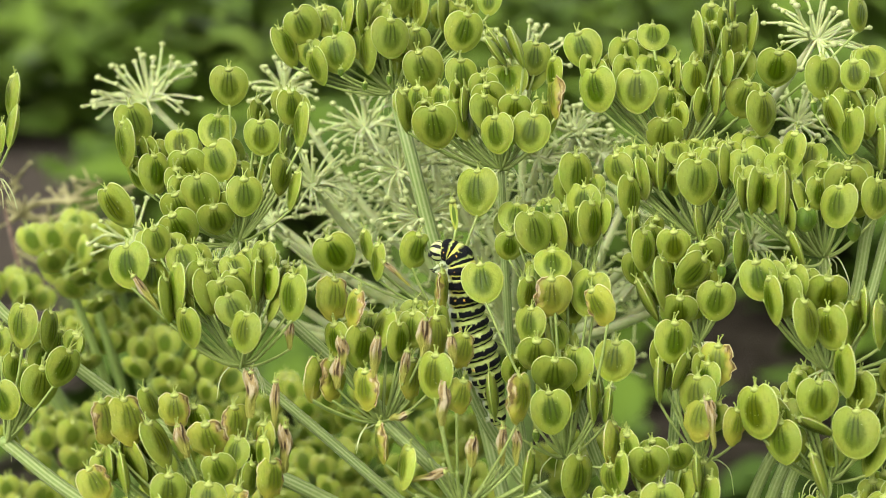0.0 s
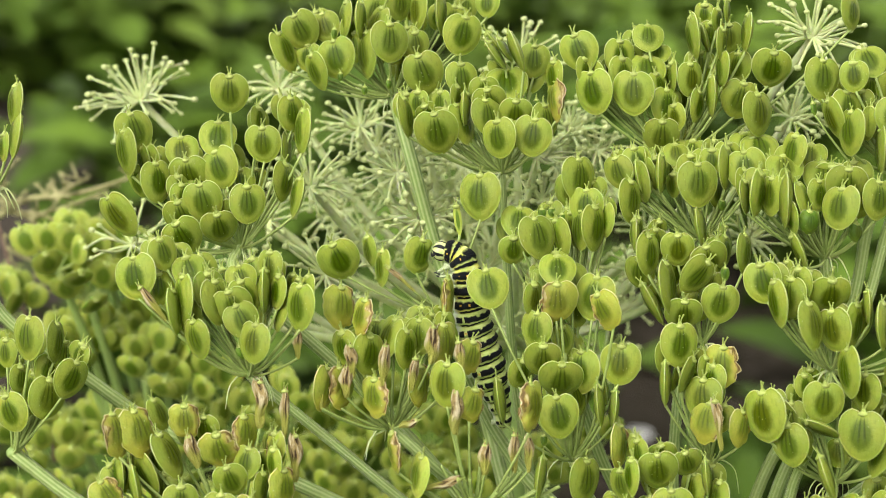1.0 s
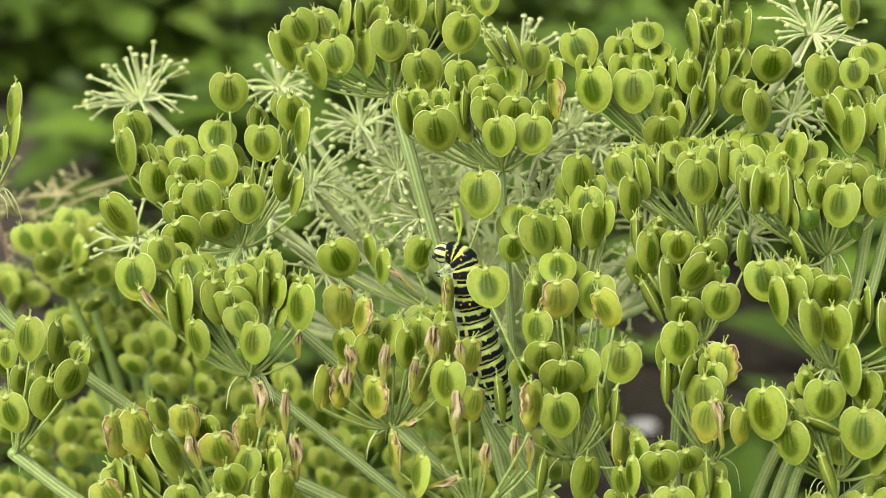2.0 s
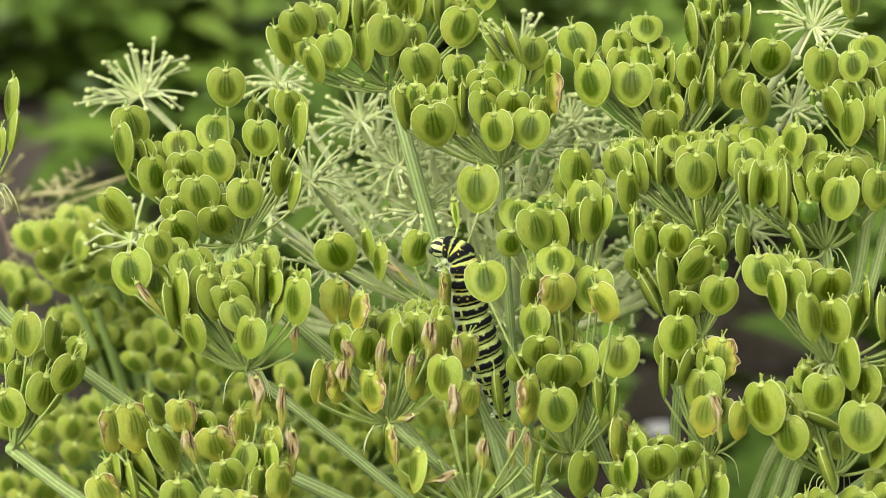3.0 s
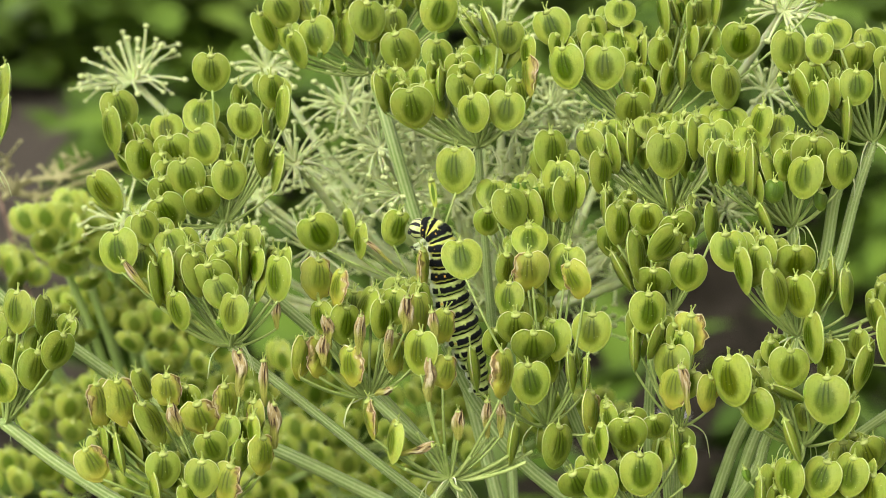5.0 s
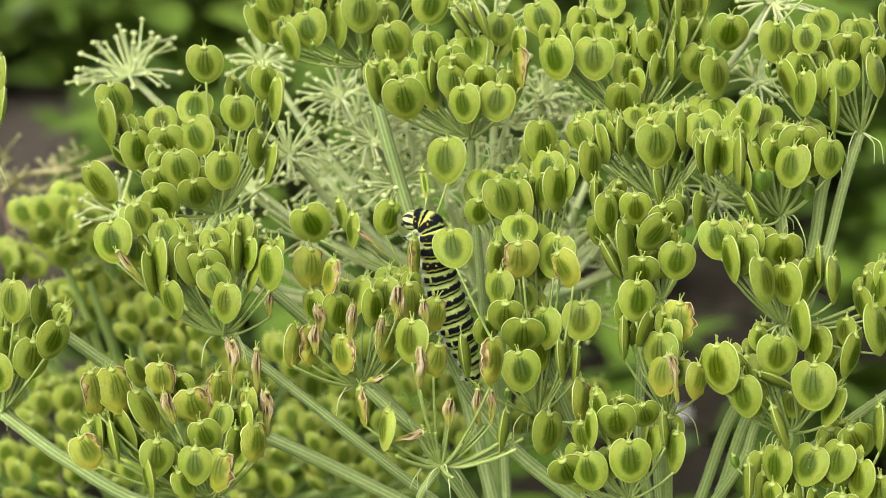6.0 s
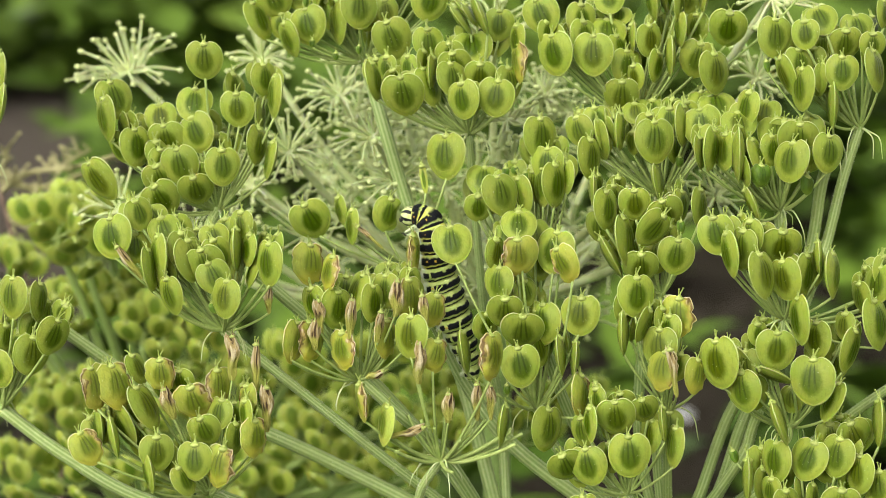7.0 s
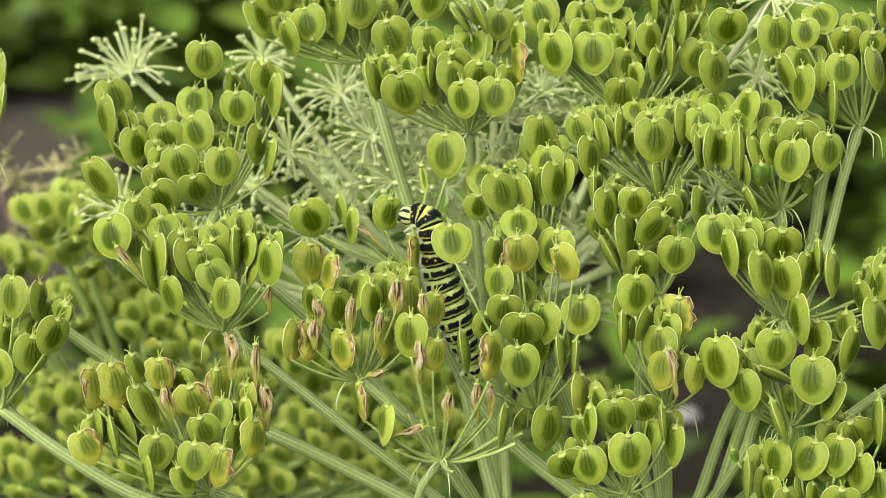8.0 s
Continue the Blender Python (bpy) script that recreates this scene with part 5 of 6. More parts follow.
fruit(u, "ripe", -10.9, -3.0, 20.6, 9.7, -9, -14, -51)
fruit(u, "ripe", -4.3, -4.0, 21.4, 9.6, -21, 8, -38)
fruit(u, "ripe", 1.4, -6.0, 23.0, 9.6, -12, -2, -44)
fruit(u, "ripe", 5.3, -2.0, 26.5, 8.8, 11, -25, 9)
fruit(u, "ripe", 10.2, -3.0, 29.9, 11.3, -2, 14, 86)
fruit(u, "ripe", 5.9, -8.0, 20.1, 9.3, -8, -9, -57)
fruit(u, "ripe", 1.8, -10.0, 13.6, 9.8, 12, -0, -3)
fruit(u, "ripe", -9.3, -9.0, 12.4, 8.9, -14, 3, 38)
fruit(u, "ripe", -3.4, -6.0, 13.7, 6.7, -10, 12, 53)
fruit(u, "ripe", 10.0, -9.0, 17.3, 8.8, -10, -9, -36)
fruit(u, "ripe", -12.1, -6.0, 14.8, 6.7, -6, -9, -52)
u = seed_umbellet((0.1180, 0.0120, 0.9709), "green seed head with flat winged fruits")
umbellets["y"] = u
stalk(u, [(0.0000, 0.0000, 0.0000), (-0.0095, 0.0020, -0.0076), (-0.0230, 0.0040, -0.0197), (-0.0385, 0.0040, -0.0338), (-0.0513, 0.0020, -0.0449)], 0.00103, 0.00118, 120)
fruit(u, "ripe", -4, 2, 20, 9.6, -8, -6, 20)
fruit(u, "ripe", 4, -3, 18, 9.8, -4, 8, -30)
fruit(u, "ripe", 10, 2, 17, 9, -6, 20, 40)
fruit(u, "ripe", -1, 6, 24, 8.6, -14, 2, -10)
fruit(u, "ripe", 7, -6, 11, 9.5, 6, 18, 10)
fruit(u, "ripe", 13, 0, 9, 8.8, 2, 30, -35)
u = seed_umbellet((0.0072, -0.0130, 0.9537), "nearly bare seed head with shrivelled brown fruits")
umbellets["x"] = u
stalk(u, [(0.0, 0.0, 0.0), (-0.0045, 0.002, -0.0087), (-0.0030, 0.012, -0.0220), (0.0158, 0.029, -0.0335)], 0.00085, 0.00115, 0)
fruit(u, "ripe", -6.8, -2, 28.8, 10.1, -10, -9, -36)
fruit(u, "browned", -1.6, -3, 24.9, 7.8, -8, 13, 24)
fruit(u, "husk", -5, -5, 23.6, 9, -9, -7, -31, 3)
fruit(u, "browned", 10.1, -6, 26, 11, -10, 14, 58)
fruit(u, "husk", 7.5, -4, 14.9, 8.1, -12, -7, -22, 2.1)
fruit(u, "ripe", 13.2, -2, 9.2, 10, 3, 18, 80)
fruit(u, "browned", -17.1, -3, 14.1, 9.4, 5, -16, -75)
fruit(u, "pale", -11.8, -4, 9.4, 9.7, -11, -8, -66)
fruit(u, "husk", -7.3, -6, 8.4, 7.7, -51, 64, -50, 1.9)
fruit(u, "husk", 1.4, -5, 13.7, 6.3, -18, -2, -2, 2.7)
fruit(u, "husk", 10.4, -4, 14.9, 7.7, -14, 7, 33, 2.2)
fruit(u, "bare", -4.4, -3, 10.2, 0, 0, 0, 0)
fruit(u, "bare", 6.6, -3, 9.4, 0, 0, 0, 0)
fruit(u, "bare", -10.9, -6, 7.5, 0, 0, 0, 0)
fruit(u, "bare", 15.1, -2, 8.4, 0, 0, 0, 0)
fruit(u, "bare", 15, -3, 8, 0, 0, 0, 0)
fruit(u, "bare", 16, -6, 6.3, 0, 0, 0, 0)
fruit(u, "bare", -9.6, -8, 4.8, 0, 0, 0, 0)
fruit(u, "bare", 2.6, -9, 0.7, 0, 0, 0, 0)
fruit(u, "bare", -7.5, 2, 9.5, 0, 0, 0, 0)
fruit(u, "bare", -1.5, -4, 9, 0, 0, 0, 0)
fruit(u, "bare", 9.5, 1, 9.2, 0, 0, 0, 0)
fruit(u, "bare", 12.5, -5, 7.4, 0, 0, 0, 0)
fruit(u, "bare", 4.2, -6, 7, 0, 0, 0, 0)
fruit(u, "bare", -12.8, -1, 6, 0, 0, 0, 0)
fruit(u, "bare", 17.5, 0, 6.6, 0, 0, 0, 0)
fruit(u, "bare", 1, 3, 11.5, 0, 0, 0, 0)


def inner_fruits(u, count, seed):
    """Smaller fruits of a seed head that sit further in, between the outer ones."""
    rnd = random.Random(seed)
    outer = list(grown[u])
    made = []
    for _ in range(count * 6):
        a = rnd.choice(outer)
        near = sorted((o for o in outer if o is not a), key=lambda o: (o[0] - a[0]).length)[:4]
        b = rnd.choice(near)
        if (a[0] - b[0]).length > 15:
            continue
        at = (a[0] + b[0]) / 2 + Vector((rnd.uniform(-1.5, 1.5), rnd.uniform(4.5, 8.0), rnd.uniform(-1.0, 1.5)))
        if any((at - q).length < 3.5 for q in made):
            continue
        made.append(at)
        fruit(u, "ripe", *at, rnd.uniform(0.78, 0.95) * min(9.0, (a[1] + b[1]) / 2), (a[2] + b[2]) / 2 + rnd.uniform(-12, 6), (a[3] + b[3]) / 2, (a[4] + b[4]) / 2 + rnd.uniform(-20, 20))
        if len(made) == count:
            break


for key, count in zip("acdefhjknlmopqrstvw", (14, 7, 16, 12, 8, 12, 12, 20, 10, 17, 13, 12, 16, 14, 10, 13, 10, 9, 10)):
    inner_fruits(umbellets[key], count, ord(key))


def main_stem(place, r, label, foot):
    """The stout stem under an umbel, from its crown down into the soil."""
    u = thing("plant_stem", place, label, "plant stem")
    bm = bmesh.new()
    p = Vector(place)
    f = Vector(foot) - p
    tube(bm, spline([(0, 0, 0.004), f * 0.3 + Vector((0.01, 0, 0)), f * 0.65, f], 10), lambda k: r * (1 + 0.5 * k), 20, 0.05)
    part("stem", bm, M_STALK, u)
    cb = bmesh.new()
    ball(cb, (0, 0, 0.003), r * 1.35, 0.8, 6, 16)
    part("crown", cb, M_STALK, u)


def young_umbellet(place, core, reach, count, seed, flat=0.34):
    """A head of thin pale rays with a small knob at each end, on a stalk from the umbel's core."""
    rnd = random.Random(seed)
    u = thing("young_umbellet", place, "pale green bare umbellet with knobbed rays", "young seed head", "pale umbellets behind the seed heads")
    p = Vector(place)
    to = Vector(core) - p
    side = Vector((rnd.uniform(-0.004, 0.004), 0, -to.length * rnd.uniform(0.06, 0.13)))
    sb = bmesh.new()
    tube(sb, spline([Vector((0, 0, 0)), to * 0.35 + side, to * 0.7 + side * 0.7, to], 5), lambda k: 0.0009 + 0.0005 * k, 10, 0.04)
    part("stalk", sb, M_YOUNG, u)
    axis = (-0.3 * to.normalized() + Vector((rnd.uniform(-0.2, 0.2), -0.34 + rnd.uniform(-0.2, 0.2) if place[0] < -0.06 else rnd.uniform(-0.9, -0.55), 0.75))).normalized()
    s1 = axis.orthogonal().normalized()
    s2 = axis.cross(s1)
    for i in range(count):
        a = 2.4 * i + rnd.uniform(-0.3, 0.3)
        k = math.sqrt((i + 0.5) / count)
        ray = (s1 * math.cos(a) * k + s2 * math.sin(a) * k) * 0.98 + axis * (flat * (1.15 - k * k))
        ray = ray.normalized() * reach * rnd.uniform(0.8, 1.1) * (0.58 + 0.42 * k)
        bend = axis * reach * rnd.uniform(0.08, 0.32)
        bend *= 1 - 2.2 * k * k
        rb = tube(bmesh.new(), spline([Vector((0, 0, 0)), ray * 0.5 - bend * 0.6, ray + bend * 0.4], 4), lambda k: 0.00040 - 0.00009 * k, 5)
        r = part("ray", rb, M_YOUNG, u)
        kb = ball(bmesh.new(), ray + bend * 0.4, rnd.uniform(0.0007, 0.0010), 0.8, 4, 6)
        part("knob", kb, M_KNOB, r)


def back_umbellet(place, core, reach, count, seed, size):
    """A seed head of the plant behind, its fruits spread over a dome."""
    rnd = random.Random(seed)
    u = thing("seed_umbellet", place, "green seed head on the plant behind", "seed head", "seed heads of the plant behind")
    p = Vector(place)
    to = Vector(core) - p
    sb = bmesh.new()
    tube(sb, spline([Vector((0, 0, 0)), to * 0.4 + Vector((0, 0, 0.008)), to], 6), lambda k: 0.0010 + 0.0007 * k, 10, 0.04)
    part("stalk", sb, M_STALK, u)
    axis = Vector((rnd.uniform(-0.3, 0.3), -0.35, 1)).normalized()
    s1 = axis.orthogonal().normalized()
    s2 = axis.cross(s1)
    for i in range(count):
        a = 2.4 * i + rnd.uniform(-0.3, 0.3)
        k = math.sqrt((i + 0.5) / count)
        ray = ((s1 * math.cos(a) + s2 * math.sin(a)) * k + axis * (1.1 - 0.75 * k * k)).normalized() * reach * rnd.uniform(0.75, 1.1)
        up = (ray.normalized() + Vector((0, 0, 0.9))).normalized()
        spin = rnd.gauss(0, 0.4)
        flat = Vector((math.sin(spin), math.cos(spin), 0))
        across = flat.cross(up).normalized()
        e = Matrix((across, up.cross(across), up)).transposed().to_euler()
        fruit(u, "pale", ray.x * 1000, ray.y * 1000, ray.z * 1000, size * rnd.uniform(0.85, 1.1), *[math.degrees(v) for v in e])


def dry_weed(place, branches):
    """A dead straw-coloured weed: a stem with crooked side twigs and scraps of old flowers."""
    u = thing("dry_weed", place, "dead straw-coloured weed with crooked twigs", "dead weed")
    rnd = random.Random(9)
    p = Vector(place)
    for k, (pts, r, mat) in enumerate(branches):
        line = spline([Vector(q) - p for q in pts], 6)
        tw = part("twig", tube(bmesh.new(), line, lambda t: r * (0.75 - 0.35 * t), 7), mat, u)
        if k == 0:
            continue
        for i in range(0, len(line), 2):
            sb = bmesh.new()
            way = Vector((rnd.uniform(-1, 1), rnd.uniform(-1, 1), rnd.uniform(-0.2, 1))).normalized() * rnd.uniform(0.003, 0.010)
            tube(sb, [line[i], line[i] + way * 0.6, line[i] + way], lambda t: 0.00045 - 0.0002 * t, 5)
            ball(sb, line[i] + way, rnd.uniform(0.0004, 0.0011), 0.7, 4, 6)
            part("flower_scrap", sb, M_STRAW, tw)


def stone(place, size):
    bm = ball(bmesh.new(), (0, 0, 0), 1.0, 1.0, 8, 14)
    for v in bm.verts:
        v.co *= 1 + 0.22 * noise.noise(v.co * 1.7)
        v.co = Vector((v.co.x * size, v.co.y * size * 0.8, v.co.z * size * 0.5))
    ob = new("stone", mesh_of("stone", bm, M_STONE))
    ob.location = place
    tagged(ob, "smooth whitish stone lying on the soil", "stone")


def caterpillar(place, line, radii):
    """A fat banded caterpillar climbing a stalk: a chain of ring segments, prolegs, legs and a head. line: metres from its foot, tail first."""
    u = thing("caterpillar", place, "pale green caterpillar with black bands and orange spots", "caterpillar")
    made = []
    pts = [Vector(p) for p in line]

    def bow(k):
        """Centre and direction of the body, k rings from the tail."""
        i = min(max(int(math.floor(k)), 0), len(pts) - 2)
        f = k - i
        a, b, c, d = pts[max(i - 1, 0)], pts[i], pts[i + 1], pts[min(i + 2, len(pts) - 1)]
        at = 0.5 * (2 * b + (c - a) * f + (2 * a - 5 * b + 4 * c - d) * f * f + (3 * b - a - 3 * c + d) * f**3)
        way = 0.5 * ((c - a) + 2 * (2 * a - 5 * b + 4 * c - d) * f + 3 * (3 * b - a - 3 * c + d) * f * f)
        return at, way.normalized()

    for i, (a, b) in enumerate(zip(pts, pts[1:])):
        way = b - a
        length, mid = way.length, (a + b) / 2
        zax = way.normalized()
        xax = Vector((zax.z, 0, -zax.x)).normalized()
        yax = zax.cross(xax)
        rot = Matrix((xax, yax, zax)).transposed().to_4x4()
        r0, r1 = radii[i], radii[i + 1]
        m = Matrix.Translation(mid) @ rot @ Matrix.Diagonal((length, length, length, 1))
        back = m.inverted()
        bm = bmesh.new()
        band, turn = bm.verts.layers.float.new("rho"), bm.verts.layers.float.new("dry")
        rings, rows, sides = [], 11, 24
        for k in range(rows):
            t = -0.06 + 1.12 * k / (rows - 1)
            centre, tangent = bow(i + t)
            across = Vector((tangent.z, 0, -tangent.x)).normalized()
            deep = tangent.cross(across)
            swell = 1 + 0.055 * math.cos(math.pi * (t - 0.5) * 2) - 0.045 * math.exp(-(((t - 0.25) / 0.06) ** 2)) - 0.08 * abs(2 * t - 1) ** 5
            r = (r0 + (r1 - r0) * t) * swell
            ring = []
            for s in range(sides):
                an = 2 * math.pi * s / sides
                flat = 0.90 if math.cos(an) < -0.3 else 1.0
                v = bm.verts.new(back @ (centre + across * (r * math.cos(an) * flat) + deep * (r * math.sin(an))))
                v[band], v[turn] = t - 0.5, min(an, 2 * math.pi - an)
                ring.append(v)
            rings.append(ring)
        for p, q in zip(rings, rings[1:]):
            for s in range(sides):
                bm.faces.new((p[s], p[(s + 1) % sides], q[(s + 1) % sides], q[s]))
        bm.faces.new(rings[0][::-1])
        bm.faces.new(rings[-1])
        seg = part("segment", bm, M_CAT_TAIL if i < 2 else M_CAT if i < len(pts) - 6 else M_CAT_FRONT, u)
        seg.matrix_basis = m
        made.append(seg)
        # legs, two a ring, on the belly side
        if i in (0, 4, 5, 6, 7):
            for side in (-1, 1):
                lb = bmesh.new()
                start = Vector((-0.72 * r0 / length, side * 0.40 * r0 / length, 0))
                tube(lb, spline([start, start + Vector((-0.25, side * 0.05, -0.03)), start + Vector((-0.42, side * 0.05, -0.05))], 3), lambda k: 0.16 - 0.05 * k, 10)
                part("proleg", lb, M_CAT_LEG, seg)
        if i >= len(pts) - 4:
            for side in (-1, 1):
                lb = bmesh.new()
                start = Vector((-0.7 * r0 / length, side * 0.4 * r0 / length, 0.1))
                tube(lb, spline([start, start + Vector((-0.40, side * 0.14, 0.02)), start + Vector((-0.92, side * 0.05, 0.02))], 3), lambda k: 0.20 - 0.11 * k, 8)
                part("leg", lb, M_CAT_LEG, seg)
                cb = bmesh.new()
                tube(cb, [start + Vector((-0.84, side * 0.06, 0.02)), start + Vector((-1.00, side * 0.05, 0.04)), start + Vector((-1.16, side * 0.02, 0.12))], lambda k: 0.10 - 0.07 * k, 6)
                part("claw", cb, M_CLAW, seg)
    way = (pts[-1] - pts[-2]).normalized()
    xax = Vector((way.z, 0, -way.x)).normalized()
    rot = Matrix((xax, way.cross(xax), way)).transposed().to_4x4()
    r = radii[-1]
    hb = ball(bmesh.new(), (0, 0, 0), 1.0, 0.85, 12, 20)
    band, turn = hb.verts.layers.float.new("rho"), hb.verts.layers.float.new("dry")
    for v in hb.verts:
        v[band], v[turn] = v.co.z, abs(math.atan2(v.co.y, v.co.x))
    head = part("head", hb, M_CAT_HEAD, u, "pale green head with black stripes")
    head.matrix_basis = Matrix.Translation(pts[-1] + way * r * 0.25) @ rot @ Matrix.Diagonal((r * 1.14, r * 1.14, r * 1.14, 1))
    for side in (-1, 1):
        eb = ball(bmesh.new(), (-0.35, side * 0.78, 0.55), 0.17, 1.0, 5, 8)
        part("eye_spot", eb, M_CLAW, head)
    jb = ball(bmesh.new(), (-0.5, 0, 0.72), 0.3, 0.7, 5, 8)
    part("jaw", jb, M_CLAW, head)
    made.append(head)
    return u, made


# ---- stems, the plants behind, the caterpillar ----
main_stem((0.0230, 0.0160, 0.9202), 0.0045, "stout ribbed green stem under an umbel", (0.043, 0.046, 0.000))
main_stem((0.0604, 0.0120, 0.9212), 0.0045, "stout ribbed green stem under an umbel", (0.090, 0.042, 0.000))
main_stem((0.0203, 0.0850, 0.9620), 0.0035, "pale green stem of the umbel behind", (0.000, 0.125, 0.000))
young_umbellet((-0.0151, 0.1000, 0.9971), (0.0203, 0.0850, 0.9620), 0.0118, 22, 0)
young_umbellet((-0.0079, 0.1050, 0.9986), (0.0203, 0.0850, 0.9620), 0.0119, 22, 1)
young_umbellet((0.0011, 0.1050, 0.9966), (0.0203, 0.0850, 0.9620), 0.0119, 22, 2)
young_umbellet((-0.0208, 0.1000, 0.9864), (0.0203, 0.0850, 0.9620), 0.0118, 20, 3)
young_umbellet((0.0554, 0.0800, 0.9890), (0.0203, 0.0850, 0.9620), 0.0085, 12, 4)
young_umbellet((0.0565, 0.0750, 0.9844), (0.0203, 0.0850, 0.9620), 0.0085, 12, 5)
young_umbellet((-0.0805, 0.1050, 1.0185), (0.0203, 0.0850, 0.9620), 0.0178, 37, 6)
young_umbellet((-0.0433, 0.0920, 1.0250), (0.0203, 0.0850, 0.9620), 0.0100, 32, 7)
young_umbellet((-0.0222, 0.0870, 1.0168), (0.0203, 0.0850, 0.9620), 0.0128, 35, 8)
young_umbellet((-0.0122, 0.0550, 1.0120), (0.0203, 0.0850, 0.9620), 0.0117, 35, 9)
young_umbellet((-0.0062, 0.0500, 1.0021), (0.0203, 0.0850, 0.9620), 0.0105, 32, 10)
young_umbellet((-0.0332, 0.0620, 1.0064), (0.0203, 0.0850, 0.9620), 0.0113, 37, 11)
young_umbellet((0.0172, 0.0850, 1.0358), (0.0203, 0.0850, 0.9620), 0.0126, 25, 12)
young_umbellet((0.0299, 0.0800, 1.0192), (0.0203, 0.0850, 0.9620), 0.0105, 35, 13)
young_umbellet((0.0207, 0.0550, 1.0170), (0.0203, 0.0850, 0.9620), 0.0124, 32, 14)
young_umbellet((0.0292, 0.0850, 1.0104), (0.0203, 0.0850, 0.9620), 0.0106, 30, 15)
young_umbellet((0.0827, 0.0510, 1.0482), (0.0203, 0.0850, 0.9620), 0.0128, 34, 16)
young_umbellet((0.0830, 0.0700, 1.0260), (0.0203, 0.0850, 0.9620), 0.0106, 30, 17)
young_umbellet((0.0732, 0.0600, 0.9979), (0.0203, 0.0850, 0.9620), 0.0115, 25, 18)
young_umbellet((-0.0772, 0.0700, 0.9882), (0.0203, 0.0850, 0.9620), 0.0146, 17, 19)
young_umbellet((0.0227, 0.0600, 1.0054), (0.0203, 0.0850, 0.9620), 0.0088, 22, 20)
young_umbellet((-0.0291, 0.0600, 0.9850), (0.0203, 0.0850, 0.9620), 0.0137, 22, 21)
young_umbellet((-0.0210, 0.0750, 0.9865), (0.0203, 0.0850, 0.9620), 0.0106, 22, 22)
young_umbellet((0.0371, 0.0800, 1.0144), (0.0203, 0.0850, 0.9620), 0.0091, 22, 24)
young_umbellet((0.0436, 0.1000, 0.9544), (0.0203, 0.0850, 0.9620), 0.0113, 15, 26)
young_umbellet((-0.0050, 0.0900, 1.0098), (0.0203, 0.0850, 0.9620), 0.0115, 27, 28)
young_umbellet((-0.0450, 0.0900, 0.9910), (0.0203, 0.0850, 0.9620), 0.0101, 22, 30)
young_umbellet((0.0140, 0.0850, 0.9983), (0.0203, 0.0850, 0.9620), 0.0114, 22, 32)
young_umbellet((-0.0183, 0.1000, 1.0090), (0.0203, 0.0850, 0.9620), 0.0117, 25, 34)
young_umbellet((-0.0478, 0.0750, 0.9813), (0.0203, 0.0850, 0.9620), 0.0085, 17, 36)
young_umbellet((0.0476, 0.0700, 0.9855), (0.0203, 0.0850, 0.9620), 0.0098, 17, 38)
young_umbellet((0.0394, 0.0900, 0.9823), (0.0203, 0.0850, 0.9620), 0.0094, 17, 40)
young_umbellet((0.0102, 0.0800, 0.9818), (0.0203, 0.0850, 0.9620), 0.0086, 20, 42)
young_umbellet((0.0056, 0.0900, 0.9918), (0.0203, 0.0850, 0.9620), 0.0101, 20, 44)
young_umbellet((0.0143, 0.0600, 0.9735), (0.0203, 0.0850, 0.9620), 0.0069, 12, 46)
young_umbellet((-0.0028, 0.0900, 0.9833), (0.0203, 0.0850, 0.9620), 0.0102, 17, 48)
young_umbellet((-0.0549, 0.1000, 0.9960), (0.0203, 0.0850, 0.9620), 0.0103, 20, 50)
young_umbellet((-0.0625, 0.0900, 0.9770), (0.0203, 0.0850, 0.9620), 0.0117, 17, 51)
young_umbellet((0.0039, 0.1250, 1.0011), (0.0203, 0.0850, 0.9620), 0.0121, 22, 23)
young_umbellet((-0.0298, 0.1250, 0.9866), (0.0203, 0.0850, 0.9620), 0.0131, 30, 29)
young_umbellet((-0.0020, 0.1250, 0.9890), (0.0203, 0.0850, 0.9620), 0.0113, 25, 31)
young_umbellet((0.0474, 0.1250, 0.9937), (0.0203, 0.0850, 0.9620), 0.0115, 20, 33)
young_umbellet((0.0521, 0.1250, 0.9626), (0.0203, 0.0850, 0.9620), 0.0115, 15, 39)
young_umbellet((0.0333, 0.1250, 0.9628), (0.0203, 0.0850, 0.9620), 0.0098, 15, 41)
young_umbellet((0.0171, 0.1250, 0.9769), (0.0203, 0.0850, 0.9620), 0.0117, 20, 43)
young_umbellet((0.0283, 0.1250, 0.9691), (0.0203, 0.0850, 0.9620), 0.0102, 17, 45)
young_umbellet((0.0558, 0.1250, 0.9828), (0.0203, 0.0850, 0.9620), 0.0100, 17, 47)
young_umbellet((-0.0154, 0.1250, 0.9646), (0.0203, 0.0850, 0.9620), 0.0135, 17, 49)
main_stem((-0.0758, 0.1500, 0.8399), 0.004, "green stem of the plant behind", (-0.076, 0.180, 0.000))
back_umbellet((0.0145, 0.1300, 0.9191), (-0.0758, 0.1500, 0.8399), 0.012, 7, 100, 9.2)
back_umbellet((0.0301, 0.1400, 0.9021), (-0.0758, 0.1500, 0.8399), 0.012, 7, 101, 9.2)
back_umbellet((0.0020, 0.1200, 0.9071), (-0.0758, 0.1500, 0.8399), 0.012, 7, 102, 9.2)
back_umbellet((0.0470, 0.1500, 0.9077), (-0.0758, 0.1500, 0.8399), 0.012, 7, 103, 9.2)
back_umbellet((-0.1014, 0.1300, 0.9408), (-0.0758, 0.1500, 0.8399), 0.013, 9, 104, 9.2)
back_umbellet((-0.0830, 0.1300, 0.9347), (-0.0758, 0.1500, 0.8399), 0.013, 9, 105, 9.2)
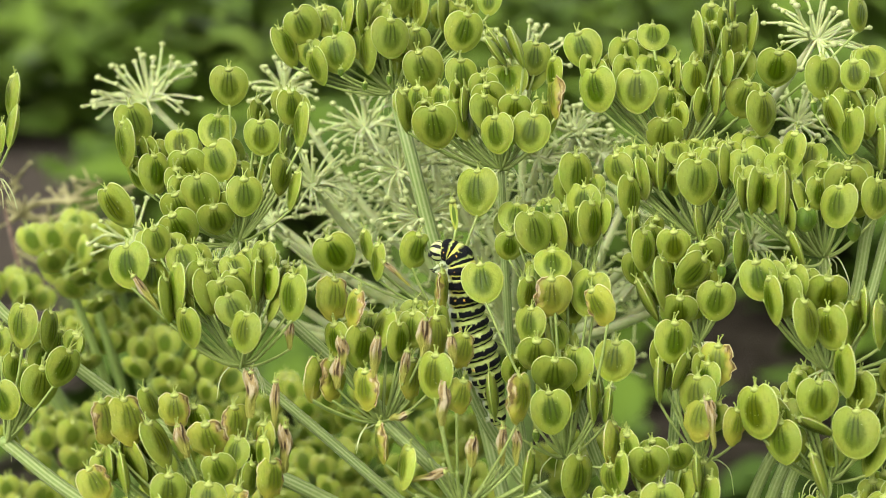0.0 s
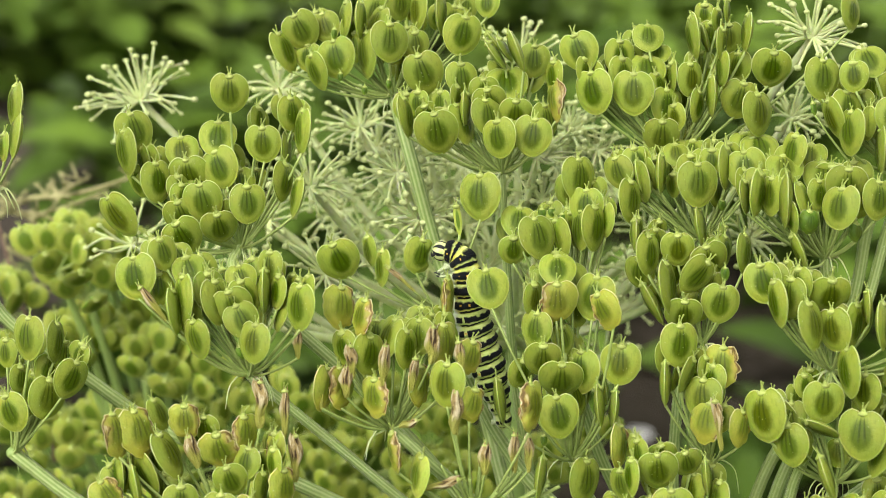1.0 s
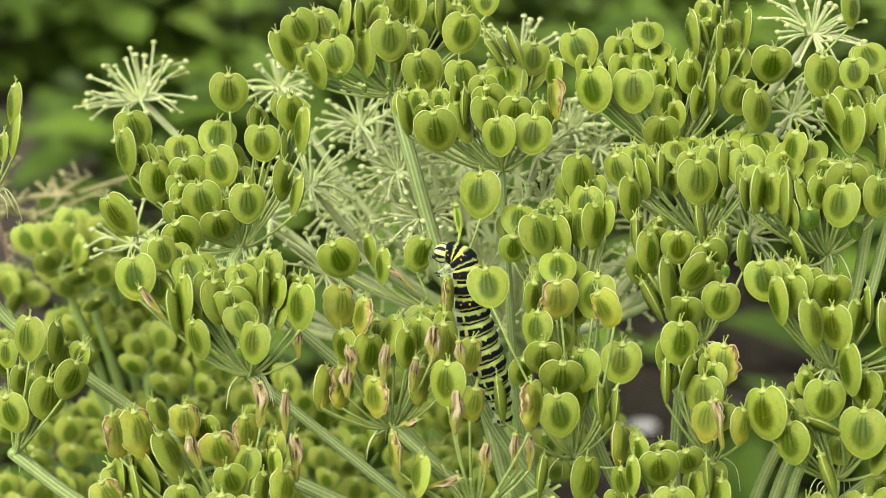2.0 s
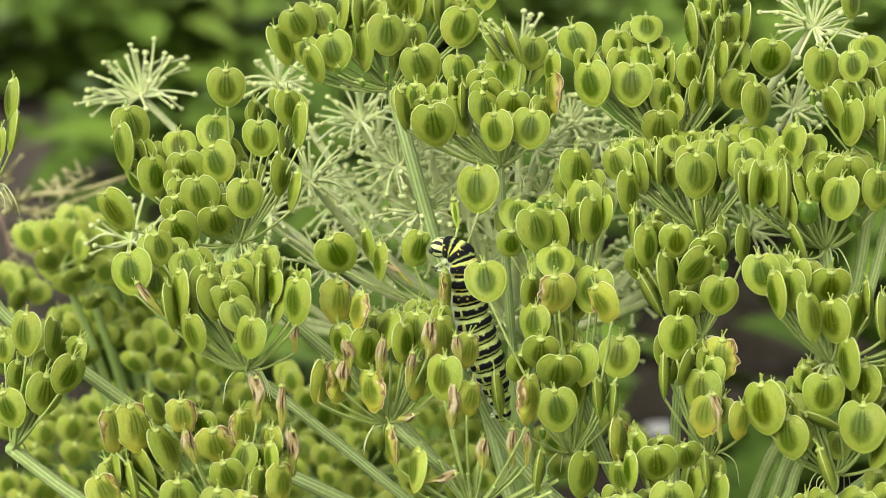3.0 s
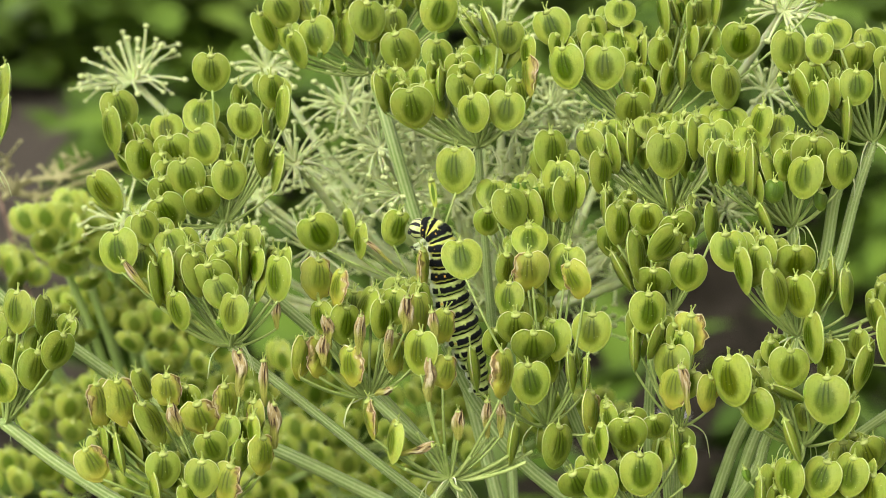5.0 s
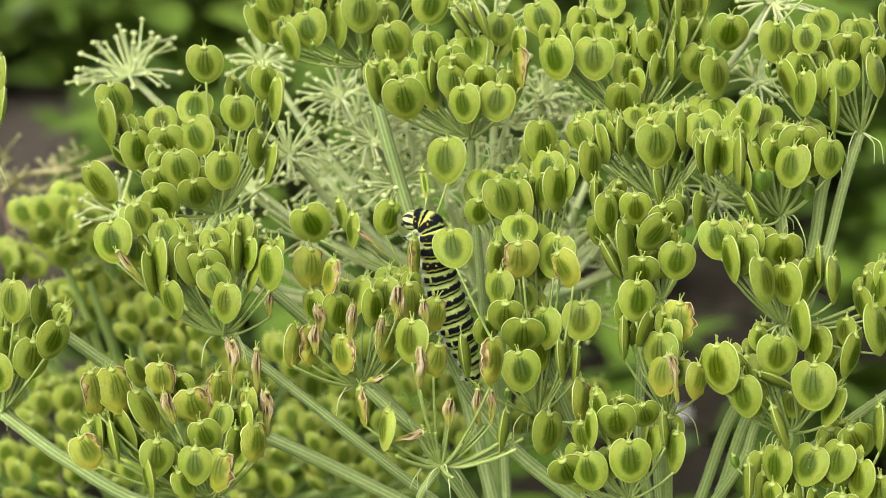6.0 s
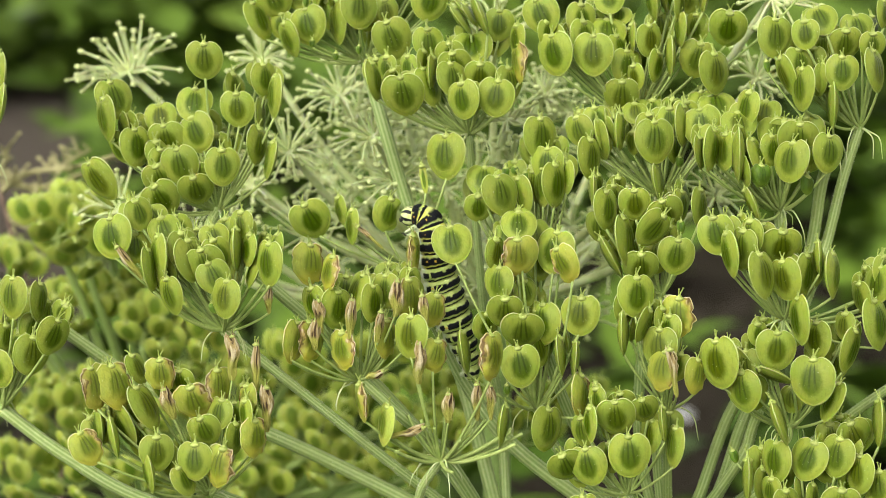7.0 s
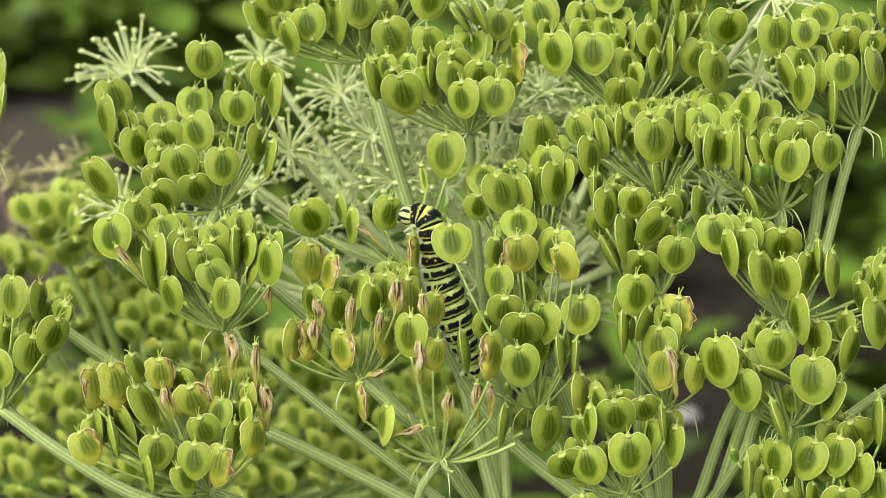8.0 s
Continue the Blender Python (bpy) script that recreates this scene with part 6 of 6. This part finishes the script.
back_umbellet((-0.1176, 0.1350, 0.9115), (-0.0758, 0.1500, 0.8399), 0.013, 9, 106, 9.2)
back_umbellet((-0.1029, 0.1250, 0.8898), (-0.0758, 0.1500, 0.8399), 0.013, 9, 107, 9.2)
back_umbellet((-0.1196, 0.1200, 0.8913), (-0.0758, 0.1500, 0.8399), 0.013, 9, 108, 9.2)
back_umbellet((-0.0931, 0.1400, 0.9122), (-0.0758, 0.1500, 0.8399), 0.013, 9, 109, 9.2)
back_umbellet((-0.0710, 0.1300, 0.9283), (-0.0758, 0.1500, 0.8399), 0.013, 9, 110, 9.2)
back_umbellet((-0.0835, 0.1250, 0.8887), (-0.0758, 0.1500, 0.8399), 0.013, 9, 111, 9.2)
back_umbellet((-0.0565, 0.1300, 0.9169), (-0.0758, 0.1500, 0.8399), 0.013, 9, 112, 9.2)
back_umbellet((-0.0404, 0.1300, 0.9225), (-0.0758, 0.1500, 0.8399), 0.012, 7, 113, 9.2)
back_umbellet((-0.0330, 0.1200, 0.9043), (-0.0758, 0.1500, 0.8399), 0.012, 7, 114, 9.2)
back_umbellet((-0.1008, 0.1450, 0.9533), (-0.0758, 0.1500, 0.8399), 0.013, 9, 115, 9.2)
back_umbellet((-0.0570, 0.1200, 0.8933), (-0.0758, 0.1500, 0.8399), 0.013, 9, 116, 9.2)
back_umbellet((-0.1170, 0.1350, 0.9337), (-0.0758, 0.1500, 0.8399), 0.013, 9, 117, 9.2)
back_umbellet((-0.0711, 0.1300, 0.9061), (-0.0758, 0.1500, 0.8399), 0.013, 9, 118, 9.2)
back_umbellet((-0.0208, 0.1300, 0.9077), (-0.0758, 0.1500, 0.8399), 0.012, 7, 119, 9.2)
back_umbellet((-0.1069, 0.1300, 0.9050), (-0.0758, 0.1500, 0.8399), 0.013, 9, 120, 9.2)
back_umbellet((-0.0488, 0.1350, 0.8998), (-0.0758, 0.1500, 0.8399), 0.012, 7, 121, 9.2)
back_umbellet((-0.1267, 0.1500, 0.9443), (-0.0758, 0.1500, 0.8399), 0.013, 9, 122, 9.2)
back_umbellet((-0.0803, 0.1500, 0.9423), (-0.0758, 0.1500, 0.8399), 0.013, 9, 123, 9.2)
back_umbellet((-0.0966, 0.1500, 0.9623), (-0.0758, 0.1500, 0.8399), 0.013, 9, 124, 9.2)
back_umbellet((-0.0016, 0.1300, 0.9152), (-0.0758, 0.1500, 0.8399), 0.012, 7, 125, 9.2)
back_umbellet((-0.0249, 0.1200, 0.8960), (-0.0758, 0.1500, 0.8399), 0.012, 7, 126, 9.2)
back_umbellet((-0.0446, 0.1250, 0.8882), (-0.0758, 0.1500, 0.8399), 0.012, 7, 127, 9.2)
back_umbellet((-0.0089, 0.1200, 0.8948), (-0.0758, 0.1500, 0.8399), 0.012, 7, 128, 9.2)
back_umbellet((0.0084, 0.1200, 0.9056), (-0.0758, 0.1500, 0.8399), 0.012, 7, 129, 9.2)
back_umbellet((-0.0296, 0.1400, 0.9124), (-0.0758, 0.1500, 0.8399), 0.012, 7, 130, 9.2)
back_umbellet((-0.0150, 0.1400, 0.9233), (-0.0758, 0.1500, 0.8399), 0.012, 7, 131, 9.2)
back_umbellet((-0.1040, 0.1150, 0.9695), (-0.0758, 0.1500, 0.8399), 0.012, 8, 140, 9.2)
back_umbellet((-0.0972, 0.1200, 0.9609), (-0.0758, 0.1500, 0.8399), 0.012, 8, 141, 9.2)
dry_weed((-0.1232, 0.1500, 0.0000), [
    ([(-0.1132, 0.1600, 0.0000), (-0.1141, 0.1600, 0.8434), (-0.1186, 0.1500, 0.9342), (-0.1228, 0.1500, 0.9513), (-0.1331, 0.1700, 0.9700), (-0.1383, 0.1700, 0.9922)], 0.0011, M_TWIG),
    ([(-0.1355, 0.1800, 0.9677), (-0.1258, 0.1800, 0.9741), (-0.1103, 0.1800, 0.9764), (-0.0878, 0.1900, 0.9829)], 0.0013, M_STRAW),
    ([(-0.1353, 0.1800, 0.9739), (-0.1277, 0.1800, 0.9697), (-0.1192, 0.1800, 0.9638), (-0.1106, 0.1800, 0.9613)], 0.0013, M_STRAW),
    ([(-0.1190, 0.1800, 0.9744), (-0.1120, 0.1800, 0.9789), (-0.1068, 0.1800, 0.9817)], 0.0011, M_STRAW),
    ([(-0.1353, 0.1800, 0.9739), (-0.1335, 0.1800, 0.9783), (-0.1325, 0.1800, 0.9818)], 0.0011, M_STRAW),
    ([(-0.1331, 0.1800, 0.9589), (-0.1263, 0.1800, 0.9555), (-0.1177, 0.1800, 0.9522)], 0.0011, M_STRAW),
    ([(-0.1311, 0.1800, 0.9696), (-0.1208, 0.1800, 0.9690), (-0.1140, 0.1800, 0.9657), (-0.1062, 0.1800, 0.9677)], 0.0010, M_STRAW),
    ([(-0.1354, 0.1800, 0.9712), (-0.1260, 0.1800, 0.9689), (-0.1156, 0.1800, 0.9718), (-0.1017, 0.1800, 0.9775)], 0.0010, M_STRAW),
    ([(-0.1327, 0.1700, 0.9543), (-0.1259, 0.1700, 0.9528), (-0.1183, 0.1700, 0.9477)], 0.0010, M_STRAW),
])
stone((0.385, 2.754, 0.012), 0.027)
crawler, rings = caterpillar((0.0160, 0.0170, 0.9564), [(-0.0023, -0.0055, 0.0082), (-0.0031, -0.0055, 0.0113), (-0.0040, -0.0055, 0.0143), (-0.0051, -0.0055, 0.0172), (-0.0062, -0.0055, 0.0201), (-0.0074, -0.0055, 0.0231), (-0.0084, -0.0055, 0.0260), (-0.0095, -0.0055, 0.0289), (-0.0104, -0.0055, 0.0319), (-0.0111, -0.0055, 0.0348), (-0.0117, -0.0055, 0.0379), (-0.0121, -0.0055, 0.0409), (-0.0125, -0.0052, 0.0438), (-0.0141, -0.0045, 0.0463), (-0.0168, -0.0040, 0.0467)], [0.00165, 0.00225, 0.00290, 0.00360, 0.00415, 0.00450, 0.00450, 0.00439, 0.00424, 0.00409, 0.00397, 0.00388, 0.00362, 0.00305, 0.00205])


def motions():
    # the gnawing head: seconds, mm along x and z from its rest; the first body rings follow it in part
    nods = [(0, 0.10, -0.79), (0.5, 0.07, 1.04), (1, -0.29, 0.41), (1.5, 0.05, -0.18), (3, -0.15, -0.29), (3.5, 0.00, 0.00), (4, 0.01, -0.54), (4.5, -0.27, -0.69), (6, 0.18, -1.16), (6.5, -0.16, -1.45), (7, -0.05, -1.17), (7.5, -0.02, -1.01), (8, -0.42, -1.11)]
    for part_of, share in ((rings[-1], 1.0), (rings[-2], 0.75), (rings[-3], 0.45), (rings[-4], 0.2)):
        rest = part_of.matrix_basis.copy()
        walk(part_of, [(t, Matrix.Translation((x * share / 1000, 0, z * share / 1000)) @ rest) for t, x, z in nods])

    # seed heads that settle after a breath of wind: mm along x and z at the start
    for name, x, z in (("k", 0.80, -0.10), ("l", 0.42, -0.06), ("b", -0.65, -0.20), ("x", -0.62, 0.30), ("v", -0.42, 0.50), ("t", -0.33, 0.38)):
        u = umbellets[name]
        rest = u.matrix_basis.copy()
        walk(u, [(t, Matrix.Translation((x * k / 1000, 0, z * k / 1000)) @ rest) for t, k in ((0.0, 1.0), (0.5, 0.12), (1.0, 0.0), (8.0, 0.0))])


motions()
